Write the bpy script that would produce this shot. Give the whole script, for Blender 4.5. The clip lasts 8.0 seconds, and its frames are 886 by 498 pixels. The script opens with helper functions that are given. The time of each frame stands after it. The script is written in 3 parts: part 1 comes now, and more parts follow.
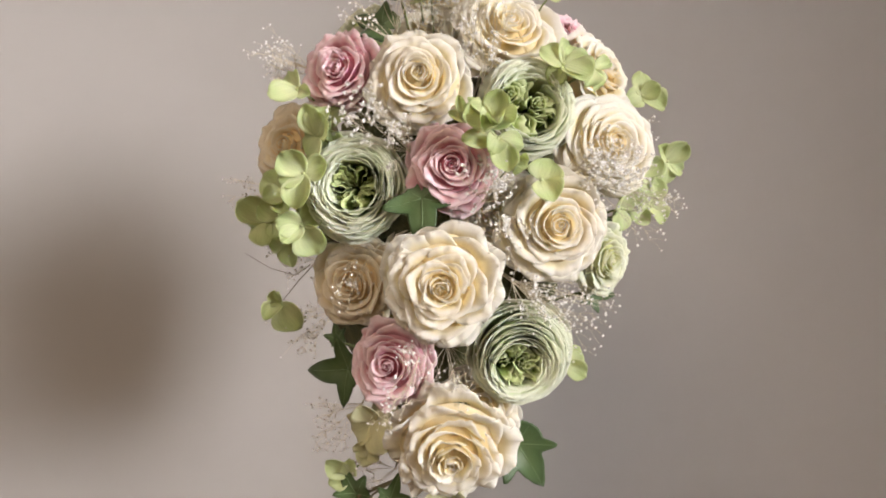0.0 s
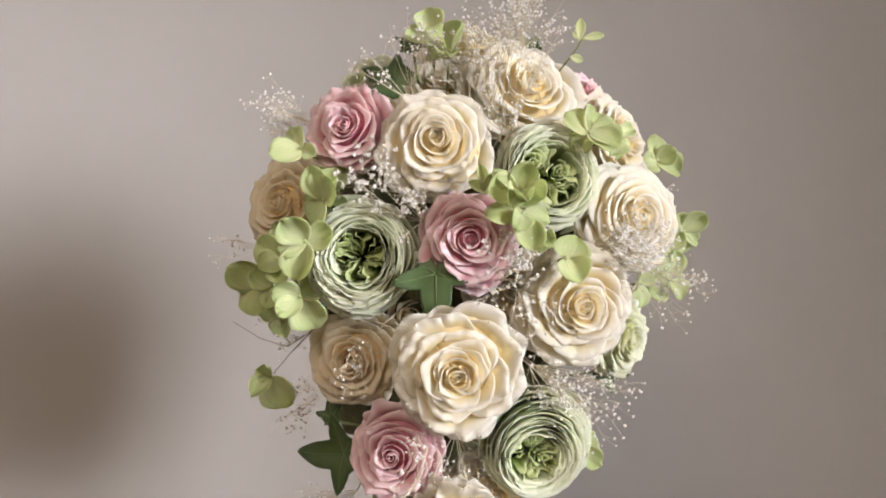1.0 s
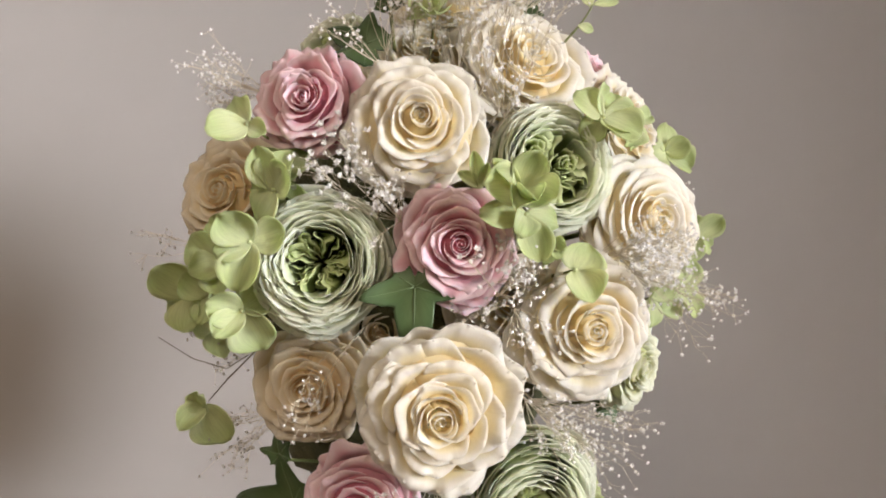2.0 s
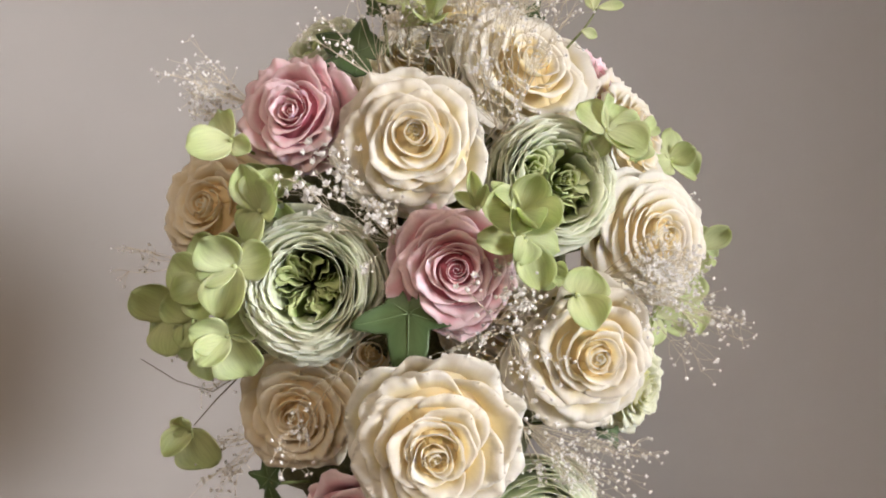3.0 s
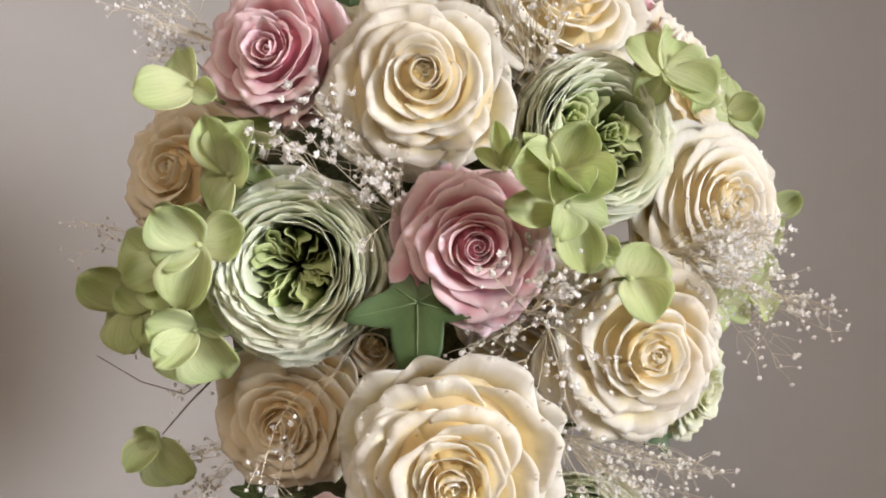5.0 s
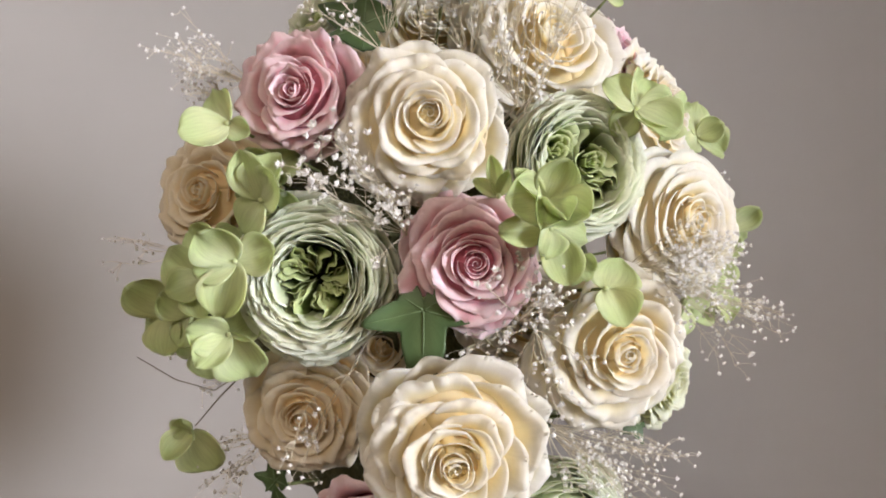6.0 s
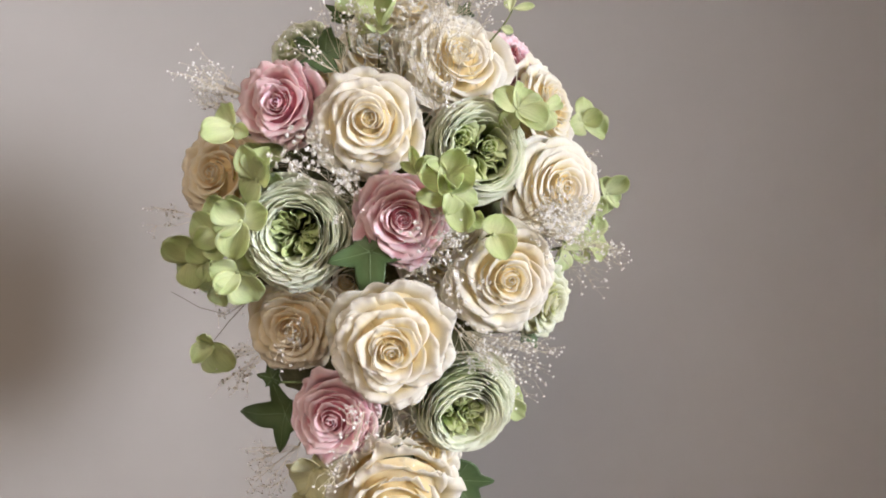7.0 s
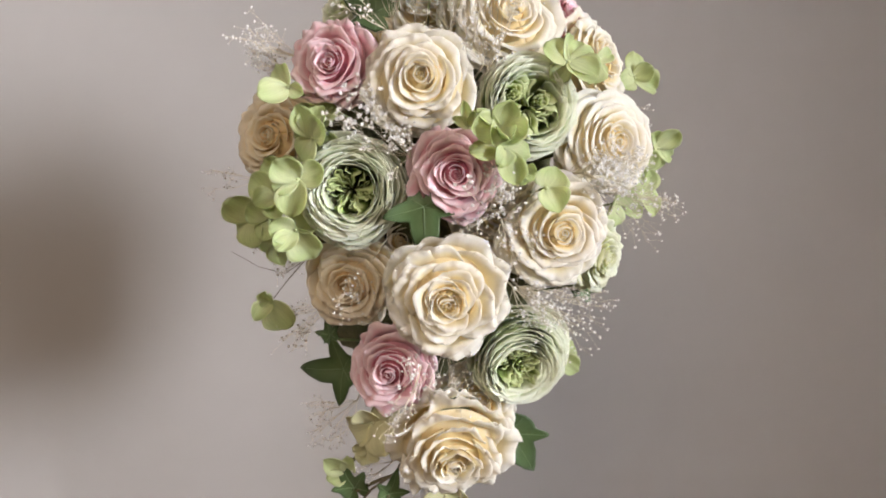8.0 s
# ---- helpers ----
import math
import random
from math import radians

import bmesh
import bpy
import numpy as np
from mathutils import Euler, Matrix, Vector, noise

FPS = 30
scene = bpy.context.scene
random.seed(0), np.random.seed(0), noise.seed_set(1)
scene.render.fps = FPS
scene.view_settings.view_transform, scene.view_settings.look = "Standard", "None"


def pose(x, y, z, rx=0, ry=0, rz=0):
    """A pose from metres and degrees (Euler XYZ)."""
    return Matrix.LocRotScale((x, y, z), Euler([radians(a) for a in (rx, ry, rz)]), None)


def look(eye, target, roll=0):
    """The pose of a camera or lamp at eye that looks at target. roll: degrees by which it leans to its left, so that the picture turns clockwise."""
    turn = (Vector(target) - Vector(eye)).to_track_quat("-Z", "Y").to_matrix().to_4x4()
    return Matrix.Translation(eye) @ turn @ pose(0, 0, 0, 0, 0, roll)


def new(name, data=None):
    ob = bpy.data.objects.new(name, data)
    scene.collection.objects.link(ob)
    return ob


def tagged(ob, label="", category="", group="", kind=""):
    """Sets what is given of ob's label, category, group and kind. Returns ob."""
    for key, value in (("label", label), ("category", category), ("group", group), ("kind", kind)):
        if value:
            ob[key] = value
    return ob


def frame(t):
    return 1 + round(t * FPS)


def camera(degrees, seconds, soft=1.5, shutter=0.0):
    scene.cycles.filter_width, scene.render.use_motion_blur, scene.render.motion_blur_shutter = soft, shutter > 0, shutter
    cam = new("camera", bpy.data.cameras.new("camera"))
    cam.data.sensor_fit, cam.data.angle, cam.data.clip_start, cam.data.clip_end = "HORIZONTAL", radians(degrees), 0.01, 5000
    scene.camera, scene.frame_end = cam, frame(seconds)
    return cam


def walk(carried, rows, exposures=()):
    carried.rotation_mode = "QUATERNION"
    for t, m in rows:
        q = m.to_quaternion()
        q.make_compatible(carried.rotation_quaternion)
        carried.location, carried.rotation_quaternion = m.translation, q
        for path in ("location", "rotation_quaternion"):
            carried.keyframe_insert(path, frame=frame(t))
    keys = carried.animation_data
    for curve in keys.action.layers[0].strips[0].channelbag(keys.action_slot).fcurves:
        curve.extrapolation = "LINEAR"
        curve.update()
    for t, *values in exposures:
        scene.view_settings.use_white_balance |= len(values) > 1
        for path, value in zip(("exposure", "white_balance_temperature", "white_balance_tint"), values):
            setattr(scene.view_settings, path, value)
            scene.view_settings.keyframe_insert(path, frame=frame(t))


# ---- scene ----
cam = camera(63.6, 8.0, soft=1.85)
PATH = [
    (0, (0.007, 0.028, 1.257), (-0.023, 2.028, 1.23), -0.4),
    (0.5, (-0.003, 0.034, 1.273), (0.036, 2.034, 1.272), 0.4),
    (1, (-0.021, 0.059, 1.285), (0.07, 2.057, 1.311), 1.3),
    (1.5, (-0.028, 0.099, 1.29), (0.16, 2.09, 1.311), 2.6),
    (3, (-0.027, 0.139, 1.31), (0.204, 2.124, 1.238), 2.8),
    (3.5, (-0.021, 0.145, 1.321), (0.168, 2.135, 1.239), 2.4),
    (4, (-0.025, 0.177, 1.314), (0.136, 2.167, 1.185), 2.4),
    (4.5, (-0.026, 0.19, 1.314), (0.152, 2.177, 1.168), 2.7),
    (5, (-0.022, 0.191, 1.308), (0.174, 2.176, 1.157), 2.4),
    (6.5, (-0.033, 0.11, 1.321), (0.221, 2.086, 1.141), 2.0),
    (7, (-0.02, 0.046, 1.322), (0.247, 2.013, 1.077), 1.3),
    (7.5, (-0.024, 0.027, 1.32), (0.178, 1.997, 1.041), 0.7),
    (8, (-0.026, 0.041, 1.311), (0.123, 2.011, 1.004), -0.2),
]
walk(cam, [(t, look(eye, target, roll)) for t, eye, target, roll in PATH],
     exposures=[(0, 0.03, 6650, 10), (1, 0.0, 6500, 10), (3, -0.06, 6500, 10), (5, -0.08, 6450, 10), (6.5, 0.0, 6220, 10), (8, 0.02, 6300, 10)])


# ---- light ----
world = bpy.data.worlds.new("world")
scene.world = world
world.use_nodes = True
sky = world.node_tree.nodes.new("ShaderNodeTexSky")
sky.sky_type, sky.sun_disc = "NISHITA", False
sky.sun_elevation, sky.sun_rotation = radians(30), radians(130)
world.node_tree.links.new(sky.outputs["Color"], world.node_tree.nodes["Background"].inputs["Color"])
world.node_tree.nodes["Background"].inputs["Strength"].default_value = 0.06


def area_light(name, eye, target, width, height, watts, colour, spread=180):
    data = bpy.data.lights.new(name, "AREA")
    data.shape, data.size, data.size_y = "RECTANGLE", width, height
    data.energy, data.color, data.spread = watts, colour, radians(spread)
    ob = new(name, data)
    ob.matrix_world = look(eye, target)
    return ob


# daylight through the window on the right, and an added warm fill light overhead
area_light("window_light", (1.86, -1.72, 1.88), (-2.1, 0.95, 0.93), 2.1, 1.14, 16.6, (0.965, 0.95, 0.975), 30)
area_light("warm_fill_light", (-0.6, -1.2, 2.40), (-0.6, -1.2, 0), 1.1, 1.1, 25.5, (1.0, 0.82, 0.64))
scene.view_settings.exposure = 0.0


# ---- materials ----
def nodes_of(name):
    mat = bpy.data.materials.new(name)
    mat.use_nodes = True
    tree = mat.node_tree
    return mat, tree, tree.nodes["Principled BSDF"]


def add(tree, kind, **values):
    node = tree.nodes.new(kind)
    for key, value in values.items():
        if key in node.inputs:
            node.inputs[key].default_value = value
    return node


def ramp(tree, source, stops):
    node = tree.nodes.new("ShaderNodeValToRGB")
    while len(node.color_ramp.elements) < len(stops):
        node.color_ramp.elements.new(0.5)
    for element, (place, colour) in zip(node.color_ramp.elements, stops):
        element.position, element.color = place, (*colour, 1)
    tree.links.new(source, node.inputs["Fac"])
    return node


def mix(tree, factor, a, b, mode="MIX"):
    node = tree.nodes.new("ShaderNodeMix")
    node.data_type, node.blend_type = "RGBA", mode
    for value, socket in ((factor, node.inputs[0]), (a, node.inputs[6]), (b, node.inputs[7])):
        if isinstance(value, bpy.types.NodeSocket):
            tree.links.new(value, socket)
        else:
            socket.default_value = value
    return node.outputs[2]


def petal_material(name, base, middle, rim, through_light=0.15, rough=0.62, streak=0.28, relief=0.18, soft_depth=0.45):
    """A soft petal: colour from its base to its rim, fine veins along it, light shining through."""
    mat, tree, bsdf = nodes_of(name)
    uv = tree.nodes.new("ShaderNodeUVMap")
    sep = tree.nodes.new("ShaderNodeSeparateXYZ")
    tree.links.new(uv.outputs["UV"], sep.inputs[0])
    info = tree.nodes.new("ShaderNodeObjectInfo")
    coords = tree.nodes.new("ShaderNodeTexCoord")
    blotch = add(tree, "ShaderNodeTexNoise", Scale=90.0, Detail=4.0)
    tree.links.new(coords.outputs["Object"], blotch.inputs["Vector"])
    lift = tree.nodes.new("ShaderNodeMath")
    lift.operation = "MULTIPLY_ADD"
    lift.inputs[1].default_value = 0.22
    tree.links.new(blotch.outputs["Fac"], lift.inputs[0])
    tree.links.new(sep.outputs["Y"], lift.inputs[2])
    # on roses the base colour also holds the gaps' glow or shade
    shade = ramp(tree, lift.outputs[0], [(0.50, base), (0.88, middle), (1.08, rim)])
    stretch = tree.nodes.new("ShaderNodeMapping")
    stretch.inputs["Scale"].default_value = (34, 2.2, 1)
    tree.links.new(uv.outputs["UV"], stretch.inputs["Vector"])
    vein = add(tree, "ShaderNodeTexNoise", Scale=1.0, Detail=3.0, Roughness=0.6)
    vein.noise_dimensions = "4D"
    tree.links.new(stretch.outputs[0], vein.inputs["Vector"])
    seed = tree.nodes.new("ShaderNodeMath")
    seed.operation = "MULTIPLY"
    seed.inputs[1].default_value = 40
    tree.links.new(info.outputs["Random"], seed.inputs[0])
    tree.links.new(seed.outputs[0], vein.inputs["W"])
    veins = ramp(tree, vein.outputs["Fac"], [(0.35, (0.80, 0.80, 0.76)), (0.6, (1, 1, 1))])
    colour = mix(tree, streak, shade.outputs["Color"], veins.outputs["Color"], "MULTIPLY")
    tone = ramp(tree, info.outputs["Random"], [(0.0, (0.97, 0.95, 0.92)), (0.5, (1.0, 1.0, 1.0)), (1.0, (1.0, 0.98, 0.95))])
    colour = mix(tree, 1.0, colour, tone.outputs["Color"], "MULTIPLY")
    tree.links.new(colour, bsdf.inputs["Base Color"])
    bsdf.inputs["Roughness"].default_value = rough
    bsdf.inputs["Specular IOR Level"].default_value = 0.25
    bsdf.inputs["Sheen Weight"].default_value = 0.12
    bsdf.inputs["Subsurface Weight"].default_value = soft_depth
    bsdf.inputs["Subsurface Radius"].default_value = (1.0, 0.82, 0.58)
    bsdf.inputs["Subsurface Scale"].default_value = 0.002
    fine = add(tree, "ShaderNodeTexNoise", Scale=420.0, Detail=3.0)
    tree.links.new(coords.outputs["Object"], fine.inputs["Vector"])
    both = tree.nodes.new("ShaderNodeMath")
    both.operation = "MULTIPLY_ADD"
    both.inputs[1].default_value = 0.35
    tree.links.new(fine.outputs["Fac"], both.inputs[0])
    tree.links.new(vein.outputs["Fac"], both.inputs[2])
    bump = add(tree, "ShaderNodeBump", Strength=relief, Distance=0.0004)
    tree.links.new(both.outputs[0], bump.inputs["Height"])
    tree.links.new(bump.outputs[0], bsdf.inputs["Normal"])
    glow = tree.nodes.new("ShaderNodeBsdfTranslucent")
    tree.links.new(colour, glow.inputs["Color"])
    tree.links.new(bump.outputs[0], glow.inputs["Normal"])
    blend = add(tree, "ShaderNodeMixShader", Fac=through_light)
    tree.links.new(bsdf.outputs[0], blend.inputs[1])
    tree.links.new(glow.outputs[0], blend.inputs[2])
    tree.links.new(blend.outputs[0], tree.nodes["Material Output"].inputs["Surface"])
    return mat


def plain_material(name, dark, light, scale, rough=0.7, metal=0.0, relief=0.2, distance=0.001, through_light=0.0):
    """A surface that varies between two colours at two scales, with a little relief."""
    mat, tree, bsdf = nodes_of(name)
    coords = tree.nodes.new("ShaderNodeTexCoord")
    wide = add(tree, "ShaderNodeTexNoise", Scale=scale, Detail=5.0, Roughness=0.6)
    fine = add(tree, "ShaderNodeTexNoise", Scale=scale * 14, Detail=3.0)
    for node in (wide, fine):
        tree.links.new(coords.outputs["Object"], node.inputs["Vector"])
    total = tree.nodes.new("ShaderNodeMath")
    total.operation = "MULTIPLY_ADD"
    total.inputs[1].default_value = 0.3
    tree.links.new(fine.outputs["Fac"], total.inputs[0])
    tree.links.new(wide.outputs["Fac"], total.inputs[2])
    colour = ramp(tree, total.outputs[0], [(0.4, dark), (0.9, light)])
    tree.links.new(colour.outputs["Color"], bsdf.inputs["Base Color"])
    bsdf.inputs["Roughness"].default_value, bsdf.inputs["Metallic"].default_value = rough, metal
    bump = add(tree, "ShaderNodeBump", Strength=relief, Distance=distance)
    tree.links.new(total.outputs[0], bump.inputs["Height"])
    tree.links.new(bump.outputs[0], bsdf.inputs["Normal"])
    if through_light:
        glow = tree.nodes.new("ShaderNodeBsdfTranslucent")
        tree.links.new(colour.outputs["Color"], glow.inputs["Color"])
        blend = add(tree, "ShaderNodeMixShader", Fac=through_light)
        tree.links.new(bsdf.outputs[0], blend.inputs[1])
        tree.links.new(glow.outputs[0], blend.inputs[2])
        tree.links.new(blend.outputs[0], tree.nodes["Material Output"].inputs["Surface"])
    return mat


# yellow base also paints in the warm glow between the petals
CREAM = petal_material("cream_petal", (0.96, 0.81, 0.46), (0.96, 0.90, 0.69), (0.95, 0.93, 0.87), through_light=0.5, soft_depth=0.3, streak=0.2)
# cream dulled towards peach, with the shade on the deeper roses painted in
SHADED_PEACH = petal_material("shaded_peach_petal", (0.93, 0.74, 0.44), (0.93, 0.83, 0.62), (0.94, 0.88, 0.74), through_light=0.42, soft_depth=0.25, streak=0.16)
# base is deeper pink, with the heart's shade put into the colour
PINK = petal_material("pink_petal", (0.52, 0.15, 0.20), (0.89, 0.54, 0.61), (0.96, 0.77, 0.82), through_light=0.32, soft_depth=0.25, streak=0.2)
MINT = petal_material("mint_petal", (0.66, 0.76, 0.42), (0.83, 0.89, 0.70), (0.92, 0.95, 0.85), through_light=0.5, streak=0.3, soft_depth=0.2)
LIME = petal_material("lime_petal", (0.09, 0.15, 0.025), (0.30, 0.40, 0.12), (0.58, 0.66, 0.34), through_light=0.35, streak=0.6, soft_depth=0.1)
SPRING = petal_material("spring_green_petal", (0.14, 0.22, 0.04), (0.46, 0.57, 0.20), (0.72, 0.79, 0.48), through_light=0.4, streak=0.5, soft_depth=0.1)
PALE = petal_material("pale_green_petal", (0.74, 0.76, 0.38), (0.85, 0.87, 0.62), (0.91, 0.92, 0.77), through_light=0.42)
FLORET = petal_material("hydrangea_petal", (0.74, 0.80, 0.50), (0.62, 0.72, 0.38), (0.59, 0.68, 0.35), through_light=0.5, streak=0.7, rough=0.6, soft_depth=0.2)
FLORET_PALE = petal_material("pale_hydrangea_petal", (0.80, 0.79, 0.54), (0.72, 0.72, 0.46), (0.70, 0.69, 0.46), through_light=0.45, streak=0.6, rough=0.58, soft_depth=0.2)
IVY = petal_material("ivy_leaf", (0.085, 0.13, 0.05), (0.068, 0.115, 0.042), (0.06, 0.10, 0.038), through_light=0.1, rough=0.45, streak=0.6, soft_depth=0.0)
STEM = plain_material("green_stem", (0.10, 0.13, 0.04), (0.22, 0.25, 0.09), 120, 0.6)
TWIG = plain_material("brown_twig", (0.06, 0.05, 0.03), (0.14, 0.12, 0.06), 120, 0.7)
STRAW = plain_material("dry_stalk", (0.60, 0.54, 0.42), (0.76, 0.70, 0.57), 160, 0.7, through_light=0.15)
BLOSSOM = plain_material("white_blossom", (0.84, 0.83, 0.82), (0.95, 0.94, 0.93), 300, 0.6, through_light=0.3)
MOSS = plain_material("moss_foam", (0.03, 0.035, 0.015), (0.12, 0.12, 0.05), 60, 0.95, relief=0.8, distance=0.004)
PLASTER = plain_material("wall_plaster", (0.382, 0.365, 0.351), (0.415, 0.397, 0.383), 1.4, 0.85, relief=0.12, distance=0.002)
CEILING = plain_material("ceiling_paint", (0.74, 0.72, 0.69), (0.80, 0.78, 0.75), 2.0, 0.9)
BOARDS = plain_material("floor_wood", (0.24, 0.15, 0.08), (0.38, 0.26, 0.15), 5.0, 0.5)
WHITE = plain_material("white_paint", (0.74, 0.73, 0.71), (0.82, 0.81, 0.79), 8.0, 0.45)
STEEL = plain_material("brushed_steel", (0.40, 0.40, 0.40), (0.52, 0.52, 0.52), 60, 0.35, metal=1.0)
PLASTIC = plain_material("white_plastic", (0.66, 0.66, 0.64), (0.76, 0.76, 0.74), 40, 0.4)
# glowing cover of the added fill fixture
lamp_mat, lamp_tree, lamp_bsdf = nodes_of("fill_lamp_glass")
lamp_bsdf.inputs["Base Color"].default_value = (0.9, 0.88, 0.84, 1)
lamp_bsdf.inputs["Emission Color"].default_value = (1.0, 0.84, 0.66, 1)
lamp_bsdf.inputs["Emission Strength"].default_value = 1.0


# ---- building helpers ----
def linked(name, verts, faces, material, parent=None, label="", uvs=None, smooth=True):
    mesh = bpy.data.meshes.new(name)
    mesh.from_pydata([tuple(map(float, v)) for v in verts], [], faces)
    mesh.materials.append(material)
    if uvs is not None:
        layer = mesh.uv_layers.new(name="UVMap")
        index = np.empty(len(mesh.loops), dtype=np.int32)
        mesh.loops.foreach_get("vertex_index", index)
        layer.data.foreach_set("uv", np.asarray(uvs, dtype=np.float32)[index].ravel())
    if smooth:
        mesh.polygons.foreach_set("use_smooth", [True] * len(mesh.polygons))
    mesh.update()
    ob = new(name, mesh)
    if parent:
        ob.parent = parent
    if label:
        tagged(ob, label)
    return ob


def part(name, bm, material, parent=None, label="", smooth=False):
    mesh = bpy.data.meshes.new(name)
    bm.to_mesh(mesh)
    bm.free()
    mesh.materials.append(material)
    if smooth:
        mesh.polygons.foreach_set("use_smooth", [True] * len(mesh.polygons))
    ob = new(name, mesh)
    if parent:
        ob.parent = parent
    if label:
        tagged(ob, label)
    return ob


def facing(pos, axis, roll=0.0):
    """A pose whose Z looks along axis and whose Y is as upright as can be, rolled about Z."""
    z = Vector(axis).normalized()
    up = Vector((0, 0, 1)) if abs(z.z) < 0.95 else Vector((0, 1, 0))
    x = up.cross(z).normalized()
    y = z.cross(x)
    m = Matrix((x, y, z)).transposed().to_4x4()
    m.translation = Vector(pos)
    return m @ pose(0, 0, 0, 0, 0, roll)


def thing(name, m, label, category, group=""):
    ob = new(name)
    ob.empty_display_size = 0.01
    ob.matrix_world = m
    return tagged(ob, label, category, group)


def sheet(grid, thick, name, material, parent, label="", deep=1.0):
    """A thin closed shell from a grid of points (rows from base to rim)."""
    nv, nu = grid.shape[:2]
    du, dv = np.gradient(grid, axis=1), np.gradient(grid, axis=0)
    normal = np.cross(du, dv)
    normal /= np.maximum(np.linalg.norm(normal, axis=2, keepdims=True), 1e-9)
    thin = thick / 2 * np.linspace(1.0, 0.4, nv)[:, None, None]
    front, back = grid + normal * thin, grid - normal * thin
    verts = np.concatenate([front.reshape(-1, 3), back.reshape(-1, 3)])
    count = nu * nv
    faces = []
    for j in range(nv - 1):
        for i in range(nu - 1):
            a, b, c, d = j * nu + i, j * nu + i + 1, (j + 1) * nu + i + 1, (j + 1) * nu + i
            faces.append((a, b, c, d))
            faces.append((d + count, c + count, b + count, a + count))
    ring = [i for i in range(nu)] + [j * nu + nu - 1 for j in range(1, nv)] + [(nv - 1) * nu + i for i in range(nu - 2, -1, -1)] + [j * nu for j in range(nv - 2, 0, -1)]
    for a, b in zip(ring, ring[1:] + ring[:1]):
        faces.append((b, a, a + count, b + count))
    u, v = np.meshgrid(np.linspace(0, 1, nu), np.linspace(0, deep, nv))
    uv = np.stack([u, v], axis=2).reshape(-1, 2)
    return linked(name, verts, faces, material, parent, label, np.concatenate([uv, uv]))


def tube_into(verts, faces, points, r0, r1, sides=5):
    points = [Vector(p) for p in points]
    start = len(verts)
    last = len(points) - 1
    for k, p in enumerate(points):
        way = (points[min(k + 1, last)] - points[max(k - 1, 0)]).normalized()
        side = way.orthogonal().normalized()
        other = way.cross(side)
        r = r0 + (r1 - r0) * k / last
        for s in range(sides):
            a = 2 * math.pi * s / sides
            verts.append(p + (side * math.cos(a) + other * math.sin(a)) * r)
    for k in range(last):
        for s in range(sides):
            a, b = start + k * sides + s, start + k * sides + (s + 1) % sides
            faces.append((a, b, b + sides, a + sides))
    faces.append(tuple(start + s for s in reversed(range(sides))))
    faces.append(tuple(start + last * sides + s for s in range(sides)))


def bow(a, b, sag, steps=7):
    """Points from a to b that bow sideways by the vector sag."""
    a, b, sag = Vector(a), Vector(b), Vector(sag)
    return [a.lerp(b, k / steps) + sag * 4 * (k / steps) * (1 - k / steps) for k in range(steps + 1)]


def tube(name, points, r0, r1, material, parent=None, label="", sides=6):
    verts, faces = [], []
    tube_into(verts, faces, points, r0, r1, sides)
    return linked(name, verts, faces, material, parent, label)


def stalk(parent, start, material=STEM, radius=0.0013, reach=0.7, name="stem"):
    """The stalk that runs from a flower's back into the foam."""
    inside = parent.matrix_world.inverted()
    here = parent.matrix_world @ Vector(start)
    core = Vector((here.x * 0.45, 0.50, min(max(here.z - 0.02, 1.15), 1.345)))
    end = here.lerp(core, min(1.0, reach + 0.25))
    return tube(name, bow(start, inside @ end, (0, 0, 0.0)), radius, radius, material, parent)


def curl(rng, u, v, R, rr, zr, zb, width, lip, flare, wave, skew, turn, neck=0.5, point=0.05, roll=0, rounding=0.16, ruffle=1.0):
    """One petal as a grid: a neck that hugs the heart, then a lip that flares outwards to the angle flare (degrees)."""
    fine = np.linspace(0, 1.1, 60)
    q = np.clip((fine - neck) / (1 - neck), 0, 1.2)
    angle = np.radians(12 + (flare - 12) * q ** 1.15 + roll * np.clip((q - 0.72) / 0.28, 0, 1) ** 1.4)
    step = np.diff(q, prepend=0) * lip
    out, rise = np.cumsum(step * np.sin(angle)), np.cumsum(step * np.cos(angle))
    rn, zn = max(rr - np.interp(1, fine, out), 0.03 * R), zr - np.interp(1, fine, rise)
    rb = 0.35 * rn + 0.02 * R
    s = np.clip(fine / neck, 0, 1)
    r_line = rb + (rn - rb) * np.sin(s * math.pi / 2) ** 0.8 + out
    z_line = zb + (zn - zb) * s ** 1.1 + rise
    short = 1 - rounding * np.abs(u) ** 3 + point * np.exp(-(u / 0.16) ** 2)
    w = np.clip(v * short, 0, 1.1)
    r, z = np.interp(w, fine, r_line), np.interp(w, fine, z_line)
    phase = [rng.uniform(0, 6.28) for _ in range(4)]
    z = z + wave * ((np.sin(u * 3.6 + phase[0]) + 0.5 * np.sin(u * 7.5 + phase[1])) * w ** 3 + ruffle * (0.38 * np.sin(u * 15 + phase[2]) + 0.28 * np.sin(u * 26 + phase[3])) * w ** 10)
    r = r + wave * 0.8 * (np.sin(u * 4.2 + phase[2]) + 0.45 * np.sin(u * 10.0 + phase[3])) * w ** 3
    r = r * (1 + skew * u)
    z = z - 0.12 * lip * np.abs(u) ** 2.5 * w ** 3
    phi = turn + u * width * (0.40 + 0.60 * np.sin(np.clip(w / 0.75, 0, 1) * math.pi / 2))
    return np.stack([r * np.cos(phi), r * np.sin(phi), z], axis=2)


def calyx(parent, R, zb):
    verts, faces = [], []
    tube_into(verts, faces, [(0, 0, zb * 1.25), (0, 0, zb * 1.1), (0, 0, zb * 0.92)], R * 0.12, R * 0.38, 10)
    linked("calyx", verts, faces, STEM, parent)


